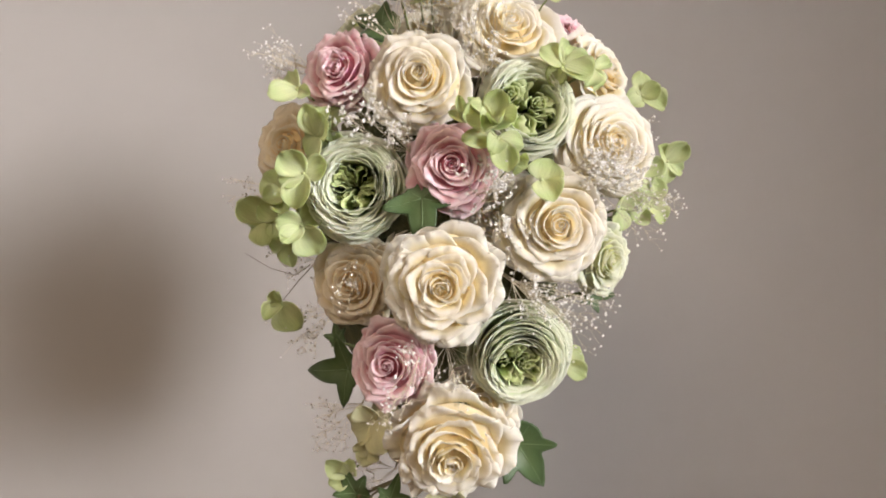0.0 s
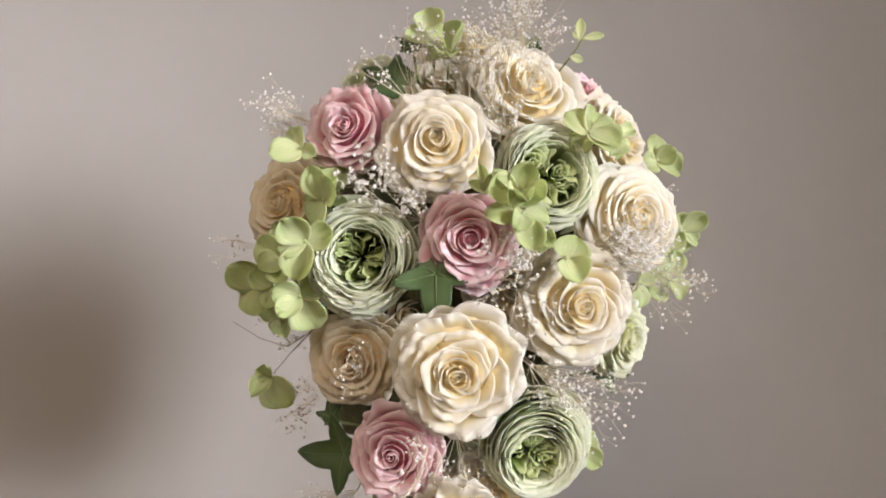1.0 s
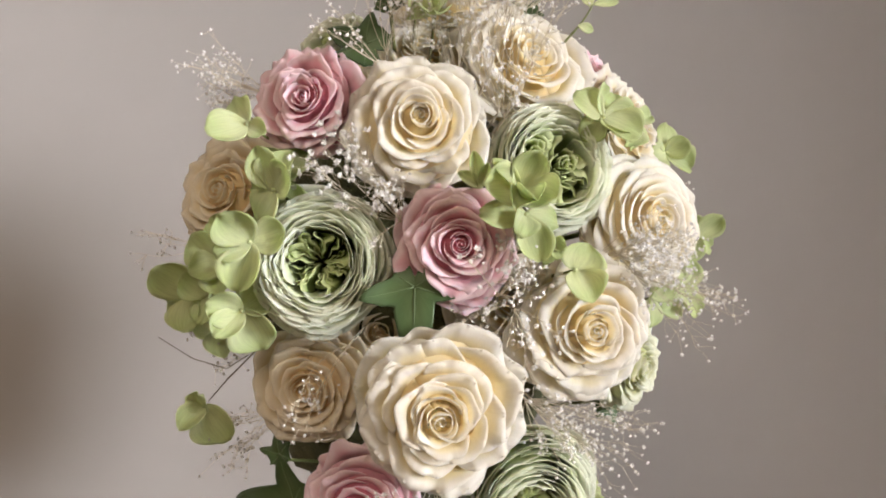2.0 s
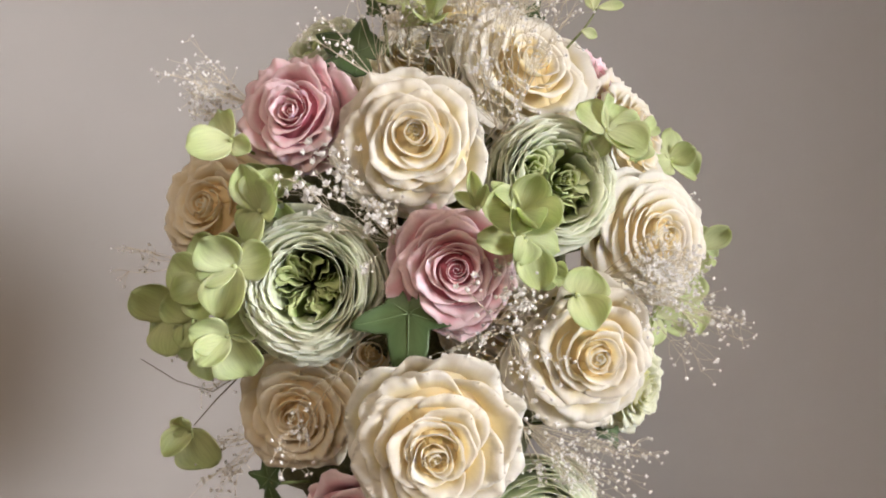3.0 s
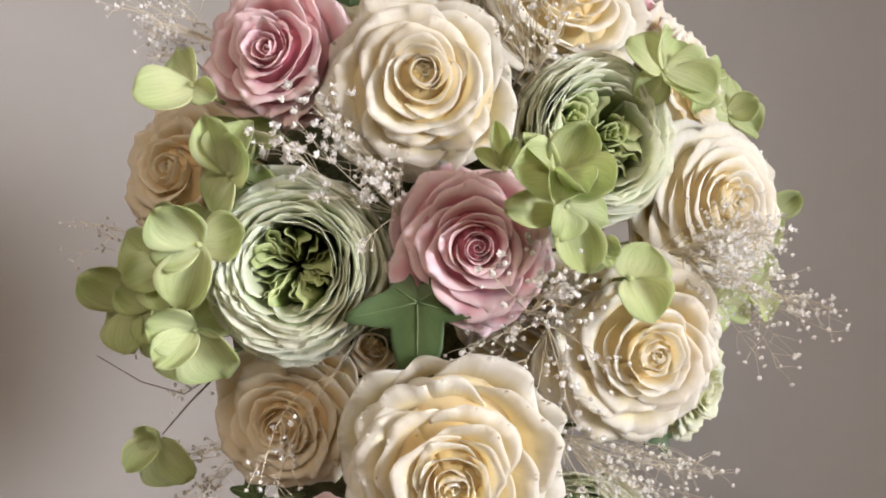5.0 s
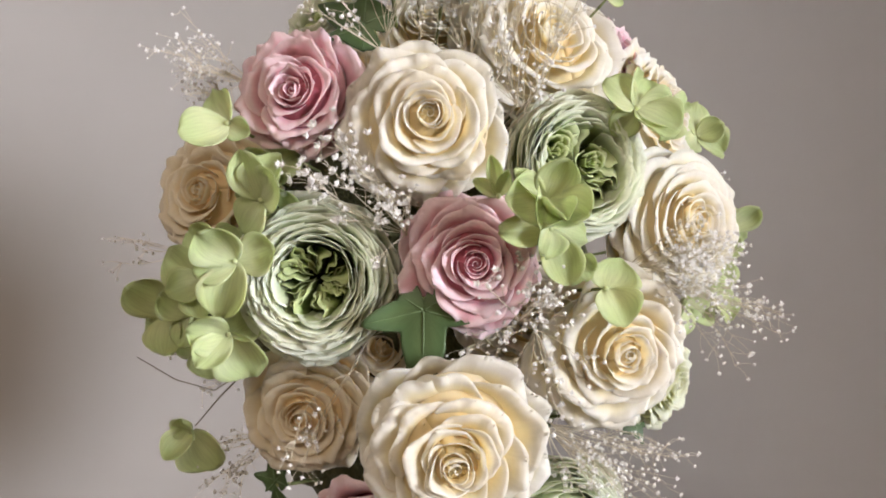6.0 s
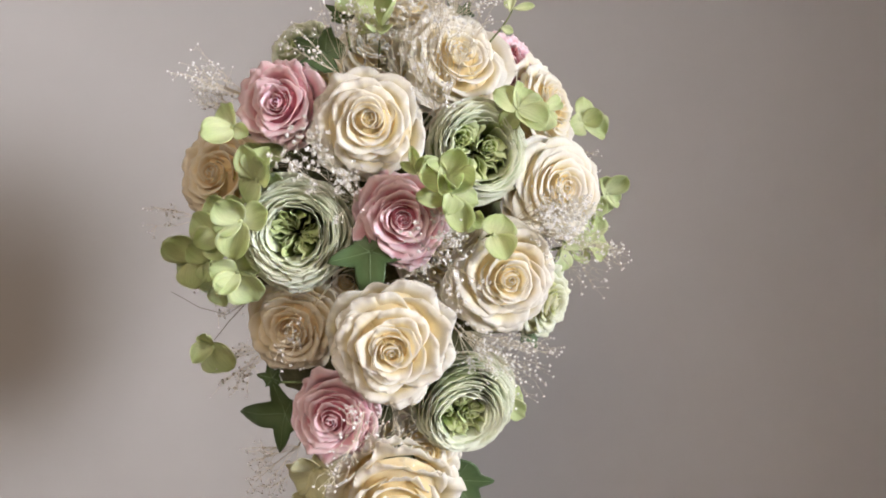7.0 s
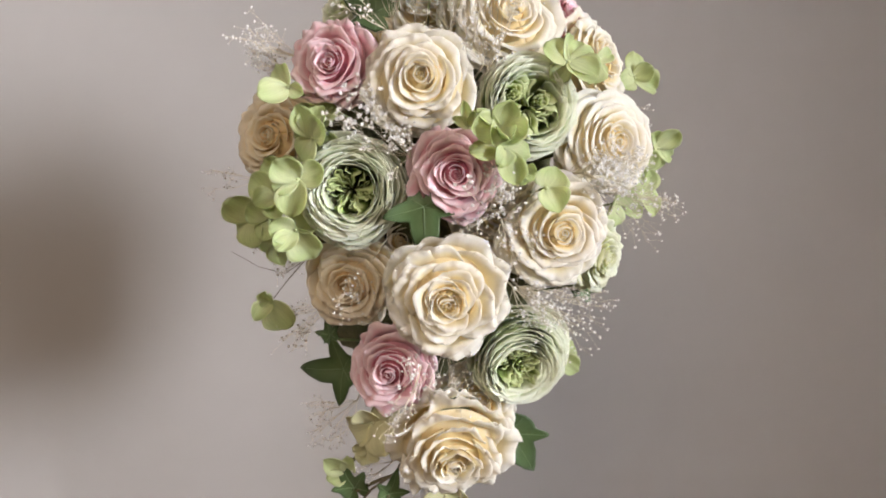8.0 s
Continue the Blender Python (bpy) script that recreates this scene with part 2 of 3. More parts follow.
# whorls of a rose, in its radius: petals, rim radius, rim height, half width (radians), lip, flare and roll-over (degrees)
WHORLS = (
    (2, 0.12, 0.22, 2.00, 0.14, -14, -4), (2, 0.18, 0.22, 1.75, 0.18, 6, 8), (3, 0.31, 0.21, 1.40, 0.26, 20, 22),
    (3, 0.42, 0.16, 1.30, 0.32, 38, 28), (3, 0.56, 0.10, 1.30, 0.40, 48, 34), (4, 0.71, 0.03, 1.08, 0.46, 58, 34),
    (5, 0.87, -0.07, 0.92, 0.54, 68, 32), (5, 1.00, -0.20, 0.92, 0.60, 80, 28), (6, 1.02, -0.44, 0.85, 0.50, 84, 20))


def rose(pos, axis, R, roll, material, label, seed, flat=0.0, name="rose", frill=1.0, point=0.04, heart=(0.0, 0.0), closed=0.0):
    """A full-blown rose: whorls of broad petals, each lapping over the next, round a tight rolled heart.
    closed: how far the cup is still shut; heart: where the heart lies off the middle, to the side and upwards."""
    rng = random.Random(seed)
    ob = thing(name, facing(pos, axis, roll), label, "rose", "roses in the bouquet")
    zb = -0.80 * R
    u, v = np.meshgrid(np.linspace(-1, 1, 31), np.linspace(0, 1, 17))
    hand = rng.choice((-1, 1))
    heart = (heart[0] * math.cos(radians(roll)) + heart[1] * math.sin(radians(roll)), heart[1] * math.cos(radians(roll)) - heart[0] * math.sin(radians(roll)))
    start = rng.uniform(0, 6.28)
    for k, (count, rim, high, half, lip, flare, over) in enumerate(WHORLS):
        f = k / (len(WHORLS) - 1)
        start += rng.uniform(0.35, 0.75)
        for i in range(count):
            rr = R * rim * rng.uniform(0.91, 1.07)
            zr = R * (high + flat * f + rng.uniform(-0.045, 0.035) * (0.6 + 0.7 * f))
            turn = start + i * 2 * math.pi / count + rng.uniform(-0.22, 0.22)
            bend = flare - closed * 30 * f + rng.uniform(-9, 11)
            grid = curl(rng, u, v, R, rr, zr, zb * (0.75 + 0.25 * f), half * rng.uniform(0.92, 1.12), R * lip * rng.uniform(0.88, 1.15), bend,
                        R * (0.011 + 0.038 * f ** 1.3) * frill, hand * rng.uniform(0.07, 0.13), turn, neck=0.40,
                        point=point * rng.uniform(0.3, 1.6), roll=over * rng.uniform(0.7, 1.3), rounding=0.20 + 0.12 * f, ruffle=0.9 + 0.9 * f)
            # a soft crease or two runs along the petal, and its rim dips unevenly
            crease = rng.uniform(-0.6, 0.6)
            grid[:, :, 2] -= R * 0.030 * f * np.exp(-((u - crease) / 0.12) ** 2) * v ** 3 * rng.uniform(0.2, 1.3)
            grid[:, :, 0] += heart[0] * R * (1 - f) + rng.uniform(-0.03, 0.03) * R
            grid[:, :, 1] += heart[1] * R * (1 - f)
            grid[:, :, 2] += rng.uniform(-0.05, 0.05) * grid[:, :, 0] + rng.uniform(-0.05, 0.05) * grid[:, :, 1]
            sheet(grid, 0.00026, "petal" if k < len(WHORLS) - 1 else "guard_petal", material, ob)
    # added dome that closes the gaps between the rims, its colour painting their glow
    ring, reach = np.meshgrid(np.linspace(0, 2 * math.pi, 33), np.linspace(0.002, 0.80, 12))
    level = 0.06 + 0.08 * np.exp(-(reach / 0.22) ** 2) - 0.45 * reach ** 1.5 + 0.015 * np.sin(ring * 9 + reach * 20)
    away = 1 - reach
    sheet(R * np.stack([reach * np.cos(ring) + heart[0] * away, reach * np.sin(ring) + heart[1] * away, level], axis=2), 0.0004, "petal_bed", material, ob, "added dome that fills the gaps of the rose", deep=0.72)
    # the rolled heart
    turns, up = np.meshgrid(np.linspace(0, 1, 64), np.linspace(0, 1, 7))
    swirl = hand * (turns * rng.uniform(1.15, 1.4) * 2 * math.pi) + rng.uniform(0, 6.28)
    rad = R * (0.010 + 0.100 * turns ** 0.9) * (1 - 0.22 * up ** 3) * (1 + 0.08 * np.sin(swirl * 1.7))
    high = -0.45 * R + up * R * (0.45 + 0.20 + 0.025 * np.sin(swirl * 1.3) - 0.03 * turns)
    sheet(np.stack([rad * np.cos(swirl) + heart[0] * R, rad * np.sin(swirl) + heart[1] * R, high], axis=2), 0.00026, "rolled_petal", material, ob, "tightly rolled heart of the rose")
    calyx(ob, R, zb)
    stalk(ob, (0, 0, zb * 1.2))
    return ob


def garden_rose(pos, axis, R, roll, label, seed, eyes, outer=MINT, inner=LIME, count=62, opening=0.46, shift=(0, 0), folds=30, breadth=0.66):
    """A many-petalled mint green bloom: a thick bowl of thin petals round a folded green heart, which may lie off the middle."""
    rng = random.Random(seed)
    ob = thing("garden_rose", facing(pos, axis, roll), label, "flower", "green blooms in the bouquet")
    zb = -0.85 * R
    u, v = np.meshgrid(np.linspace(-1, 1, 17), np.linspace(0, 1, 10))
    for i in range(count):
        f = i / (count - 1)
        rr = R * (opening + (1.0 - opening) * f ** 0.9) * rng.uniform(0.97, 1.03)
        zr = R * (0.0 + 0.14 * math.sin(min(1, f * 2.0) * 1.57) - 0.50 * f ** 2.2) + R * rng.uniform(-0.03, 0.03)
        width = breadth + rng.uniform(-0.14, 0.20)
        lip = R * rng.uniform(0.16, 0.30)
        flare = 2 + 60 * f + rng.uniform(-12, 12)
        wave = R * 0.020 * rng.uniform(0.5, 1.8)
        turn = i * 2.39996 + rng.uniform(-0.3, 0.3)
        grid = curl(rng, u, v, R, rr, zr, zb, width, lip, flare, wave, rng.uniform(-0.07, 0.07), turn, neck=0.6, point=0.0, rounding=rng.uniform(0.1, 0.3), ruffle=2.4)
        grid = grid + np.array([shift[0] * R * (1 - f), shift[1] * R * (1 - f), 0])
        sheet(grid, 0.00024, "petal", outer, ob)
    middle = np.array([shift[0] * R, shift[1] * R, 0])
    # folded petals of the heart, wound into several small eyes
    uu, vv = np.meshgrid(np.linspace(-1, 1, 9), np.linspace(0, 1, 9))
    for ex, ey, er, ez in eyes:
        for i in range(12):
            f = i / 11
            rr = R * er * (0.12 + 0.95 * f)
            grid = curl(rng, uu, vv, R * er, rr, R * ez - R * 0.06 * f + R * rng.uniform(-0.03, 0.03), -0.6 * R, 1.0 - 0.3 * f, R * er * 0.4, 10 + 40 * f, R * 0.018, rng.uniform(-0.15, 0.15), i * 2.39996 + rng.uniform(-0.5, 0.5), neck=0.6, point=0.0)
            sheet(grid + middle + np.array([ex * R, ey * R, 0]), 0.00033, "inner_petal", inner, ob, "small folded lime green inner petal" if i == 0 else "")
    for i in range(folds):
        turn = i * 2.39996 + rng.uniform(-0.3, 0.3)
        near, far = rng.uniform(0.05, 0.40), rng.uniform(0.70, 1.05)
        rad = R * opening * (near + (far - near) * (uu * 0.5 + 0.5))
        top = R * (-0.36 + 0.34 * rad / (R * opening)) + R * rng.uniform(-0.08, 0.06)
        z = -0.7 * R + (top + 0.7 * R) * vv - 0.05 * R * (np.abs(uu) ** 3) * vv
        bend = rng.uniform(-0.8, 0.8)
        phi = turn + bend * (rad / (R * opening)) + rng.uniform(-1.1, 1.1) * vv ** 2 + 0.10 * np.sin(uu * 5 + i) * vv
        sheet(np.stack([rad * np.cos(phi), rad * np.sin(phi), z], axis=2) + middle, 0.00033, "inner_petal", inner, ob)
    calyx(ob, R, zb)
    stalk(ob, (0, 0, zb * 1.2))
    return ob


def floret(pos, axis, roll, petals, label, seed, material=FLORET, stem=True, name="hydrangea_floret"):
    """A hydrangea floret. Each petal: angle, length, width, tilt towards the front (degrees)."""
    rng = random.Random(seed)
    ob = thing(name, facing(pos, axis, roll), label, "flower", "hydrangea florets in the bouquet")
    u, v = np.meshgrid(np.linspace(-1, 1, 11), np.linspace(0, 1, 11))
    for angle, length, width, tilt in petals:
        shape = np.sin(np.clip(v * 0.95 + 0.02, 0, 1) ** 1.15 * math.pi) ** 0.52
        x = length * v * (1 - 0.05 * u * u)
        y = u * width / 2 * np.maximum(shape, 0.10)
        cup = length * (rng.uniform(0.10, 0.42) * u * u * shape ** 2 + rng.uniform(-0.30, 0.42) * v ** 2 + 0.05 * np.sin(3 * u + rng.uniform(0, 6)) * v)
        ph = rng.uniform(0, 6.28)
        z = cup + length * 0.02 * np.sin(u * 5 + v * 4 + ph) + 0.0004 * np.exp(-(u / 0.12) ** 2)
        t = radians(tilt + rng.uniform(-24, 26))
        x, z = x * math.cos(t) - z * math.sin(t), x * math.sin(t) + z * math.cos(t)
        a = radians(angle)
        grid = np.stack([x * math.cos(a) - y * math.sin(a), x * math.sin(a) + y * math.cos(a), z], axis=2)
        sheet(grid, 0.0004, "petal", material, ob)
    bm = bmesh.new()
    bmesh.ops.create_icosphere(bm, subdivisions=1, radius=0.0011, matrix=Matrix.Translation((0, 0, 0.0007)))
    part("flower_centre", bm, material, ob, smooth=True)
    if stem:
        stalk(ob, (0, 0, -0.0003), radius=0.0006)
    return ob


def ivy_leaf(pos, axis, roll, size, label, seed, lobes=(1.0, 0.78, 0.55), stem_to=None, splay=58):
    """A five-lobed ivy leaf, folded a little along its midrib, with raised veins."""
    rng = random.Random(seed)
    ob = thing("ivy_leaf", facing(pos, axis, roll), label, "leaf", "ivy leaves in the bouquet")
    tips = [(90, lobes[0]), (90 - splay, lobes[1]), (90 + splay, (lobes[3] if len(lobes) > 3 else lobes[1]) * rng.uniform(0.9, 1.1)), (90 - 122, lobes[2]), (90 + 122, lobes[2])]
    steps, rings = 72, 9
    outline = []
    for k in range(steps):
        a = 360 * k / steps - 90
        r = 0.44
        for at, long in tips:
            d = abs((a - at + 180) % 360 - 180)
            r = max(r, long / (1 + (d / 28) ** 1.2))
        d = abs((a + 90 + 180) % 360 - 180)
        r *= 1 - 0.65 * math.exp(-(d / 12) ** 2)
        outline.append((radians(a), r * size * (1 + 0.02 * rng.uniform(-1, 1))))
    ph = rng.uniform(0, 6.28)

    def height(x, y):
        return size * (0.20 * abs(x / size) ** 1.3 - 0.16 * (y / size) ** 2 + 0.04 * math.sin(6 * x / size + ph) + 0.03 * math.sin(7 * y / size + ph))

    verts, faces, uvs = [], [], []
    for side, lift in ((0, 0.00025), (1, -0.00025)):
        for j in range(rings):
            s = (j / (rings - 1)) ** 0.85
            for a, r in outline:
                x, y = r * s * math.cos(a), r * s * math.sin(a)
                verts.append((x, y, height(x, y) + lift))
                uvs.append((a / 6.283 + 0.25, s))
    count = rings * steps
    for j in range(rings - 1):
        for k in range(steps):
            a, b = j * steps + k, j * steps + (k + 1) % steps
            faces.append((a, b, b + steps, a + steps))
            faces.append((a + steps + count, b + steps + count, b + count, a + count))
    for k in range(steps):
        a, b = (rings - 1) * steps + k, (rings - 1) * steps + (k + 1) % steps
        faces.append((a, b, b + count, a + count))
    linked("blade", verts, faces, IVY, ob, uvs=uvs)
    verts, faces = [], []
    for at, long in tips:
        a = radians(at)
        line = []
        for k in range(7):
            x, y = long * size * 0.86 * k / 6 * math.cos(a), long * size * 0.86 * k / 6 * math.sin(a)
            line.append((x, y, height(x, y) + 0.0003))
        tube_into(verts, faces, line, 0.00038, 0.00012, 4)
    linked("vein_net", verts, faces, VEIN, ob, "paler raised leaf veins")
    if stem_to is None:
        stalk(ob, (0, -0.18 * size, 0), radius=0.0008)
    else:
        inside = ob.matrix_world.inverted()
        tube("stem", bow((0, -0.1 * size, 0), inside @ Vector(stem_to), (0, 0, -0.002)), 0.0009, 0.0011, TWIG, ob)
    return ob


VEIN = plain_material("ivy_vein", (0.10, 0.155, 0.065), (0.125, 0.185, 0.08), 200, 0.5)


def blossom_into(verts, faces, at, way, r, rng, bead):
    """One tiny white blossom: a round bud, or a small open cup of five petals."""
    way = Vector(way).normalized()
    side = way.orthogonal().normalized()
    other = way.cross(side)
    start = len(verts)
    if bead:
        r *= 0.82
        rows = ((-0.9, 0.35), (-0.3, 0.9), (0.4, 0.9), (0.95, 0.35))
        for h, w in rows:
            for k in range(6):
                a = k * math.pi / 3
                verts.append(at + way * h * r + (side * math.cos(a) + other * math.sin(a)) * w * r)
        for j in range(3):
            for k in range(6):
                a, b = start + j * 6 + k, start + j * 6 + (k + 1) % 6
                faces.append((a, b, b + 6, a + 6))
        faces.append(tuple(start + k for k in reversed(range(6))))
        faces.append(tuple(start + 18 + k for k in range(6)))
        return
    spin = rng.uniform(0, 6.28)
    for layer, (count, reach, rise) in enumerate(((5, 1.25, 0.75), (4, 0.75, 1.25))):
        for k in range(count):
            a = spin + layer * 0.6 + k * 2 * math.pi / count + rng.uniform(-0.2, 0.2)
            out = side * math.cos(a) + other * math.sin(a)
            across = way.cross(out)
            rise_k = rise * rng.uniform(0.7, 1.3)
            n = len(verts)
            verts += [at, at + (out * 0.62 * reach - across * 0.45 + way * 0.55 * rise_k) * r, at + (out * 0.55 * reach + way * 0.35 * rise_k) * r, at + (out * 0.62 * reach + across * 0.45 + way * 0.55 * rise_k) * r, at + (out * reach + way * rise_k) * r]
            faces += [(n, n + 1, n + 2), (n, n + 2, n + 3), (n + 1, n + 4, n + 2), (n + 2, n + 4, n + 3)]


def spray(root, way, length, spread, branches, buds, seed, bead=0.5, r=0.00125, label="", flat=1.0):
    """A spray of dried baby's breath: forked hair-thin stalks tipped with tiny white blossoms."""
    rng = random.Random(seed)
    root, way = Vector(root), Vector(way).normalized()
    ob = thing("babys_breath_spray", Matrix.Translation(root), label or "dried baby's breath spray with tiny white blossoms", "dried flower", "baby's breath in the bouquet")
    zero = Vector((0, 0, 0))
    sv, sf, bv, bf = [], [], [], []
    for _ in range(branches):
        out = Vector([rng.gauss(0, 1) for _ in range(3)])
        out.y *= flat
        heading = (way + out * spread * 0.5).normalized()
        far = heading * length * rng.uniform(0.55, 1.05)
        line = bow(zero, far, Vector([rng.gauss(0, 1) for _ in range(3)]) * length * 0.05, 6)
        tube_into(sv, sf, line, 0.00018, 0.00011, 4)
        for _ in range(buds):
            k = rng.randint(3, 6)
            fork = line[k]
            aim = (heading + Vector([rng.gauss(0, 0.6) for _ in range(3)])).normalized()
            tip = fork + aim * length * rng.uniform(0.10, 0.26)
            twig = bow(fork, tip, Vector([rng.gauss(0, 1) for _ in range(3)]) * length * 0.015, 3)
            tube_into(sv, sf, twig, 0.00010, 0.00008, 3)
            blossom_into(bv, bf, tip, aim, r * rng.uniform(0.65, 1.25), rng, rng.random() < bead * 0.7)
    inward = (Vector((root.x * 0.6, 0.495, root.z * 0.7 + 1.27 * 0.3)) - root) * 0.9
    tube_into(sv, sf, [zero, inward * 0.5, inward], 0.0005, 0.0006, 5)
    linked("stem_net", sv, sf, STRAW, ob, smooth=False)
    tagged(linked("blossoms", bv, bf, BLOSSOM, ob, smooth=False), kind="stuff")
    return ob


def box_into(bm, lo, hi, bevel=0.0):
    size = Vector(hi) - Vector(lo)
    m = Matrix.Translation((Vector(lo) + Vector(hi)) / 2) @ Matrix.Diagonal((*size, 1))
    made = bmesh.ops.create_cube(bm, size=1, matrix=m)
    if bevel:
        edges = list({e for v in made["verts"] for e in v.link_edges})
        bmesh.ops.bevel(bm, geom=edges, offset=bevel, segments=2, affect="EDGES")


def slab(name, lo, hi, material, label="", category="", bevel=0.0, parent=None):
    bm = bmesh.new()
    box_into(bm, lo, hi, bevel)
    ob = part(name, bm, material, parent)
    return tagged(ob, label, category, kind="structure") if not parent else ob


# ---- the room ----
slab("floor", (-2.0, -3.2, -0.1), (2.0, 0.78, 0.0), BOARDS, "plain brown wooden floor of the room", "floor")
slab("ceiling", (-2.0, -3.2, 2.5), (2.0, 0.78, 2.6), CEILING, "plain white painted ceiling of the room", "ceiling")
slab("wall_north", (-2.12, 0.78, -0.1), (2.12, 0.90, 2.6), PLASTER, "smooth grey beige plastered wall behind the bouquet", "wall")
slab("wall_south", (-2.12, -3.32, -0.1), (2.12, -3.2, 2.6), PLASTER, "plain grey beige plastered wall", "wall")
slab("wall_west", (-2.12, -3.2, -0.1), (-2.0, 0.78, 2.6), PLASTER, "plain grey beige plastered wall", "wall")
# the east wall, with a window through it
bm = bmesh.new()
box_into(bm, (2.0, -3.2, -0.1), (2.12, -2.77, 2.6))
box_into(bm, (2.0, -0.67, -0.1), (2.12, 0.78, 2.6))
box_into(bm, (2.0, -2.77, -0.1), (2.12, -0.67, 1.15))
box_into(bm, (2.0, -2.77, 2.45), (2.12, -0.67, 2.6))
tagged(part("wall_east", bm, PLASTER), "plain grey beige plastered wall with a window", "wall", kind="structure")
window = tagged(new("window_1"), "wide white framed window in the plastered wall", "window", kind="structure")
window.location = (2.06, -1.72, 1.15)
bm = bmesh.new()
for lo, hi in (((-0.03, -1.05, 0.0), (0.03, -1.01, 1.3)), ((-0.03, 1.01, 0.0), (0.03, 1.05, 1.3)), ((-0.03, -1.01, 0.0), (0.03, 1.01, 0.04)), ((-0.03, -1.01, 1.26), (0.03, 1.01, 1.3))):
    box_into(bm, lo, hi, 0.004)
part("window_frame", bm, WHITE, window)
glass_mat, glass_tree, glass_bsdf = nodes_of("window_glass")
glass_bsdf.inputs["Roughness"].default_value, glass_bsdf.inputs["Transmission Weight"].default_value = 0.0, 1.0
bm = bmesh.new()
box_into(bm, (-0.003, -1.01, 0.04), (0.003, 1.01, 1.26))
pane = part("pane", bm, glass_mat, window)
pane.visible_shadow = False

# unseen fixture, added to go with the warm fill light
lamp = thing("fill_lamp", pose(-0.6, -1.2, 2.5), "flat round warm fill lamp added on the ceiling", "lamp")
bm = bmesh.new()
bmesh.ops.create_cone(bm, cap_ends=True, segments=40, radius1=0.60, radius2=0.62, depth=0.05, matrix=Matrix.Translation((0, 0, -0.025)))
part("lamp_body", bm, WHITE, lamp)
bm = bmesh.new()
bmesh.ops.create_cone(bm, cap_ends=True, segments=40, radius1=0.52, radius2=0.56, depth=0.03, matrix=Matrix.Translation((0, 0, -0.066)))
part("diffuser", bm, lamp_mat, lamp)

# ---- the holder that the bouquet is set in ----
stand = thing("bouquet_stand", pose(0.0, 0.545, 0), "slim steel stand behind the bouquet on the floor", "stand")
bm = bmesh.new()
bmesh.ops.create_cone(bm, cap_ends=True, segments=40, radius1=0.10, radius2=0.096, depth=0.012, matrix=Matrix.Translation((0, 0, 0.006)))
part("base_plate", bm, STEEL, stand)
tube("pole", [(0, 0, 0.01), (0, 0, 0.5), (0, 0, 1.27)], 0.006, 0.006, STEEL, stand, sides=12)
tube("clamp", [(0, 0, 1.24), (0, -0.01, 1.27), (0, -0.02, 1.28)], 0.011, 0.011, STEEL, stand, sides=12)

holder = thing("bouquet_holder", pose(0, 0.50, 1.27), "moss covered foam bouquet holder with a white handle", "bouquet holder")
bm = bmesh.new()
bmesh.ops.create_icosphere(bm, subdivisions=4, radius=1.0)
for vert in bm.verts:
    p = vert.co.copy()
    bump = 1 + 0.10 * noise.noise(p * 4) + 0.05 * noise.noise(p * 11)
    narrow = 1.0 if p.z > 0 else 1 - 0.35 * p.z * p.z
    vert.co = Vector((p.x * 0.082 * narrow, p.y * 0.062, p.z * (0.095 if p.z > 0 else 0.135))) * bump
part("foam", bm, MOSS, holder, smooth=True)
tube("handle", [(0, 0.03, -0.02), (0, 0.05, -0.06), (0, 0.06, -0.12)], 0.012, 0.009, PLASTIC, holder, sides=14)

# ---- roses ----
CREAM_LABEL = "cream ivory rose in full bloom with ruffled petals"
rose((-0.0105, 0.3900, 1.3375), (-0.04, -0.99, 0.02), 0.0262, 20, CREAM, "round cream ivory rose in full bloom above the pink rose", 11, heart=(0.03, 0.13))
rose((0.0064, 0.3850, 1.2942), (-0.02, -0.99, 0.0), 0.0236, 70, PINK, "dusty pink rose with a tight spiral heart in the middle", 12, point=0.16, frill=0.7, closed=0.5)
rose((0.0015, 0.3710, 1.2371), (-0.03, -0.99, 0.02), 0.0298, 130, CREAM, "largest cream ivory rose, wide open with ruffled petals", 13, flat=0.08, frill=1.4, heart=(-0.02, -0.14))
rose((0.0606, 0.3930, 1.2638), (0.14, -0.97, -0.05), 0.0285, 200, CREAM, CREAM_LABEL, 14)
rose((0.0940, 0.4180, 1.3085), (0.34, -0.93, 0.06), 0.0284, 250, CREAM, "cream ivory rose turned sideways above white baby's breath", 15, frill=0.5, flat=0.05)
rose((0.0385, 0.4280, 1.3770), (0.22, -0.84, 0.38), 0.0328, 300, CREAM, "cream ivory rose turned upwards near the bouquet's top", 16, frill=0.7)
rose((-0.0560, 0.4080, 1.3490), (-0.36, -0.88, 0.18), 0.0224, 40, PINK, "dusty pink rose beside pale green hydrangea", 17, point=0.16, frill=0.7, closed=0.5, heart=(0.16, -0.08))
rose((-0.0488, 0.4170, 1.2335), (-0.22, -0.97, -0.05), 0.0250, 90, SHADED_PEACH, "cream rose in shade behind a baby's breath twig", 18)
rose((-0.0905, 0.4460, 1.3125), (-0.45, -0.86, 0.15), 0.0280, 10, SHADED_PEACH, "shaded peach cream rose behind green hydrangea petals", 19)
rose((-0.0270, 0.3940, 1.1926), (-0.25, -0.95, -0.05), 0.0226, 150, PINK, "dusty pink rose above a trailing cream rose", 20, point=0.16, frill=0.7, closed=0.5)
rose((0.0049, 0.3880, 1.1480), (0.02, -0.93, -0.36), 0.0325, 190, CREAM, "large cream rose at the bouquet's trailing lower end", 21, flat=0.05, frill=1.7, heart=(0.0, -0.1))
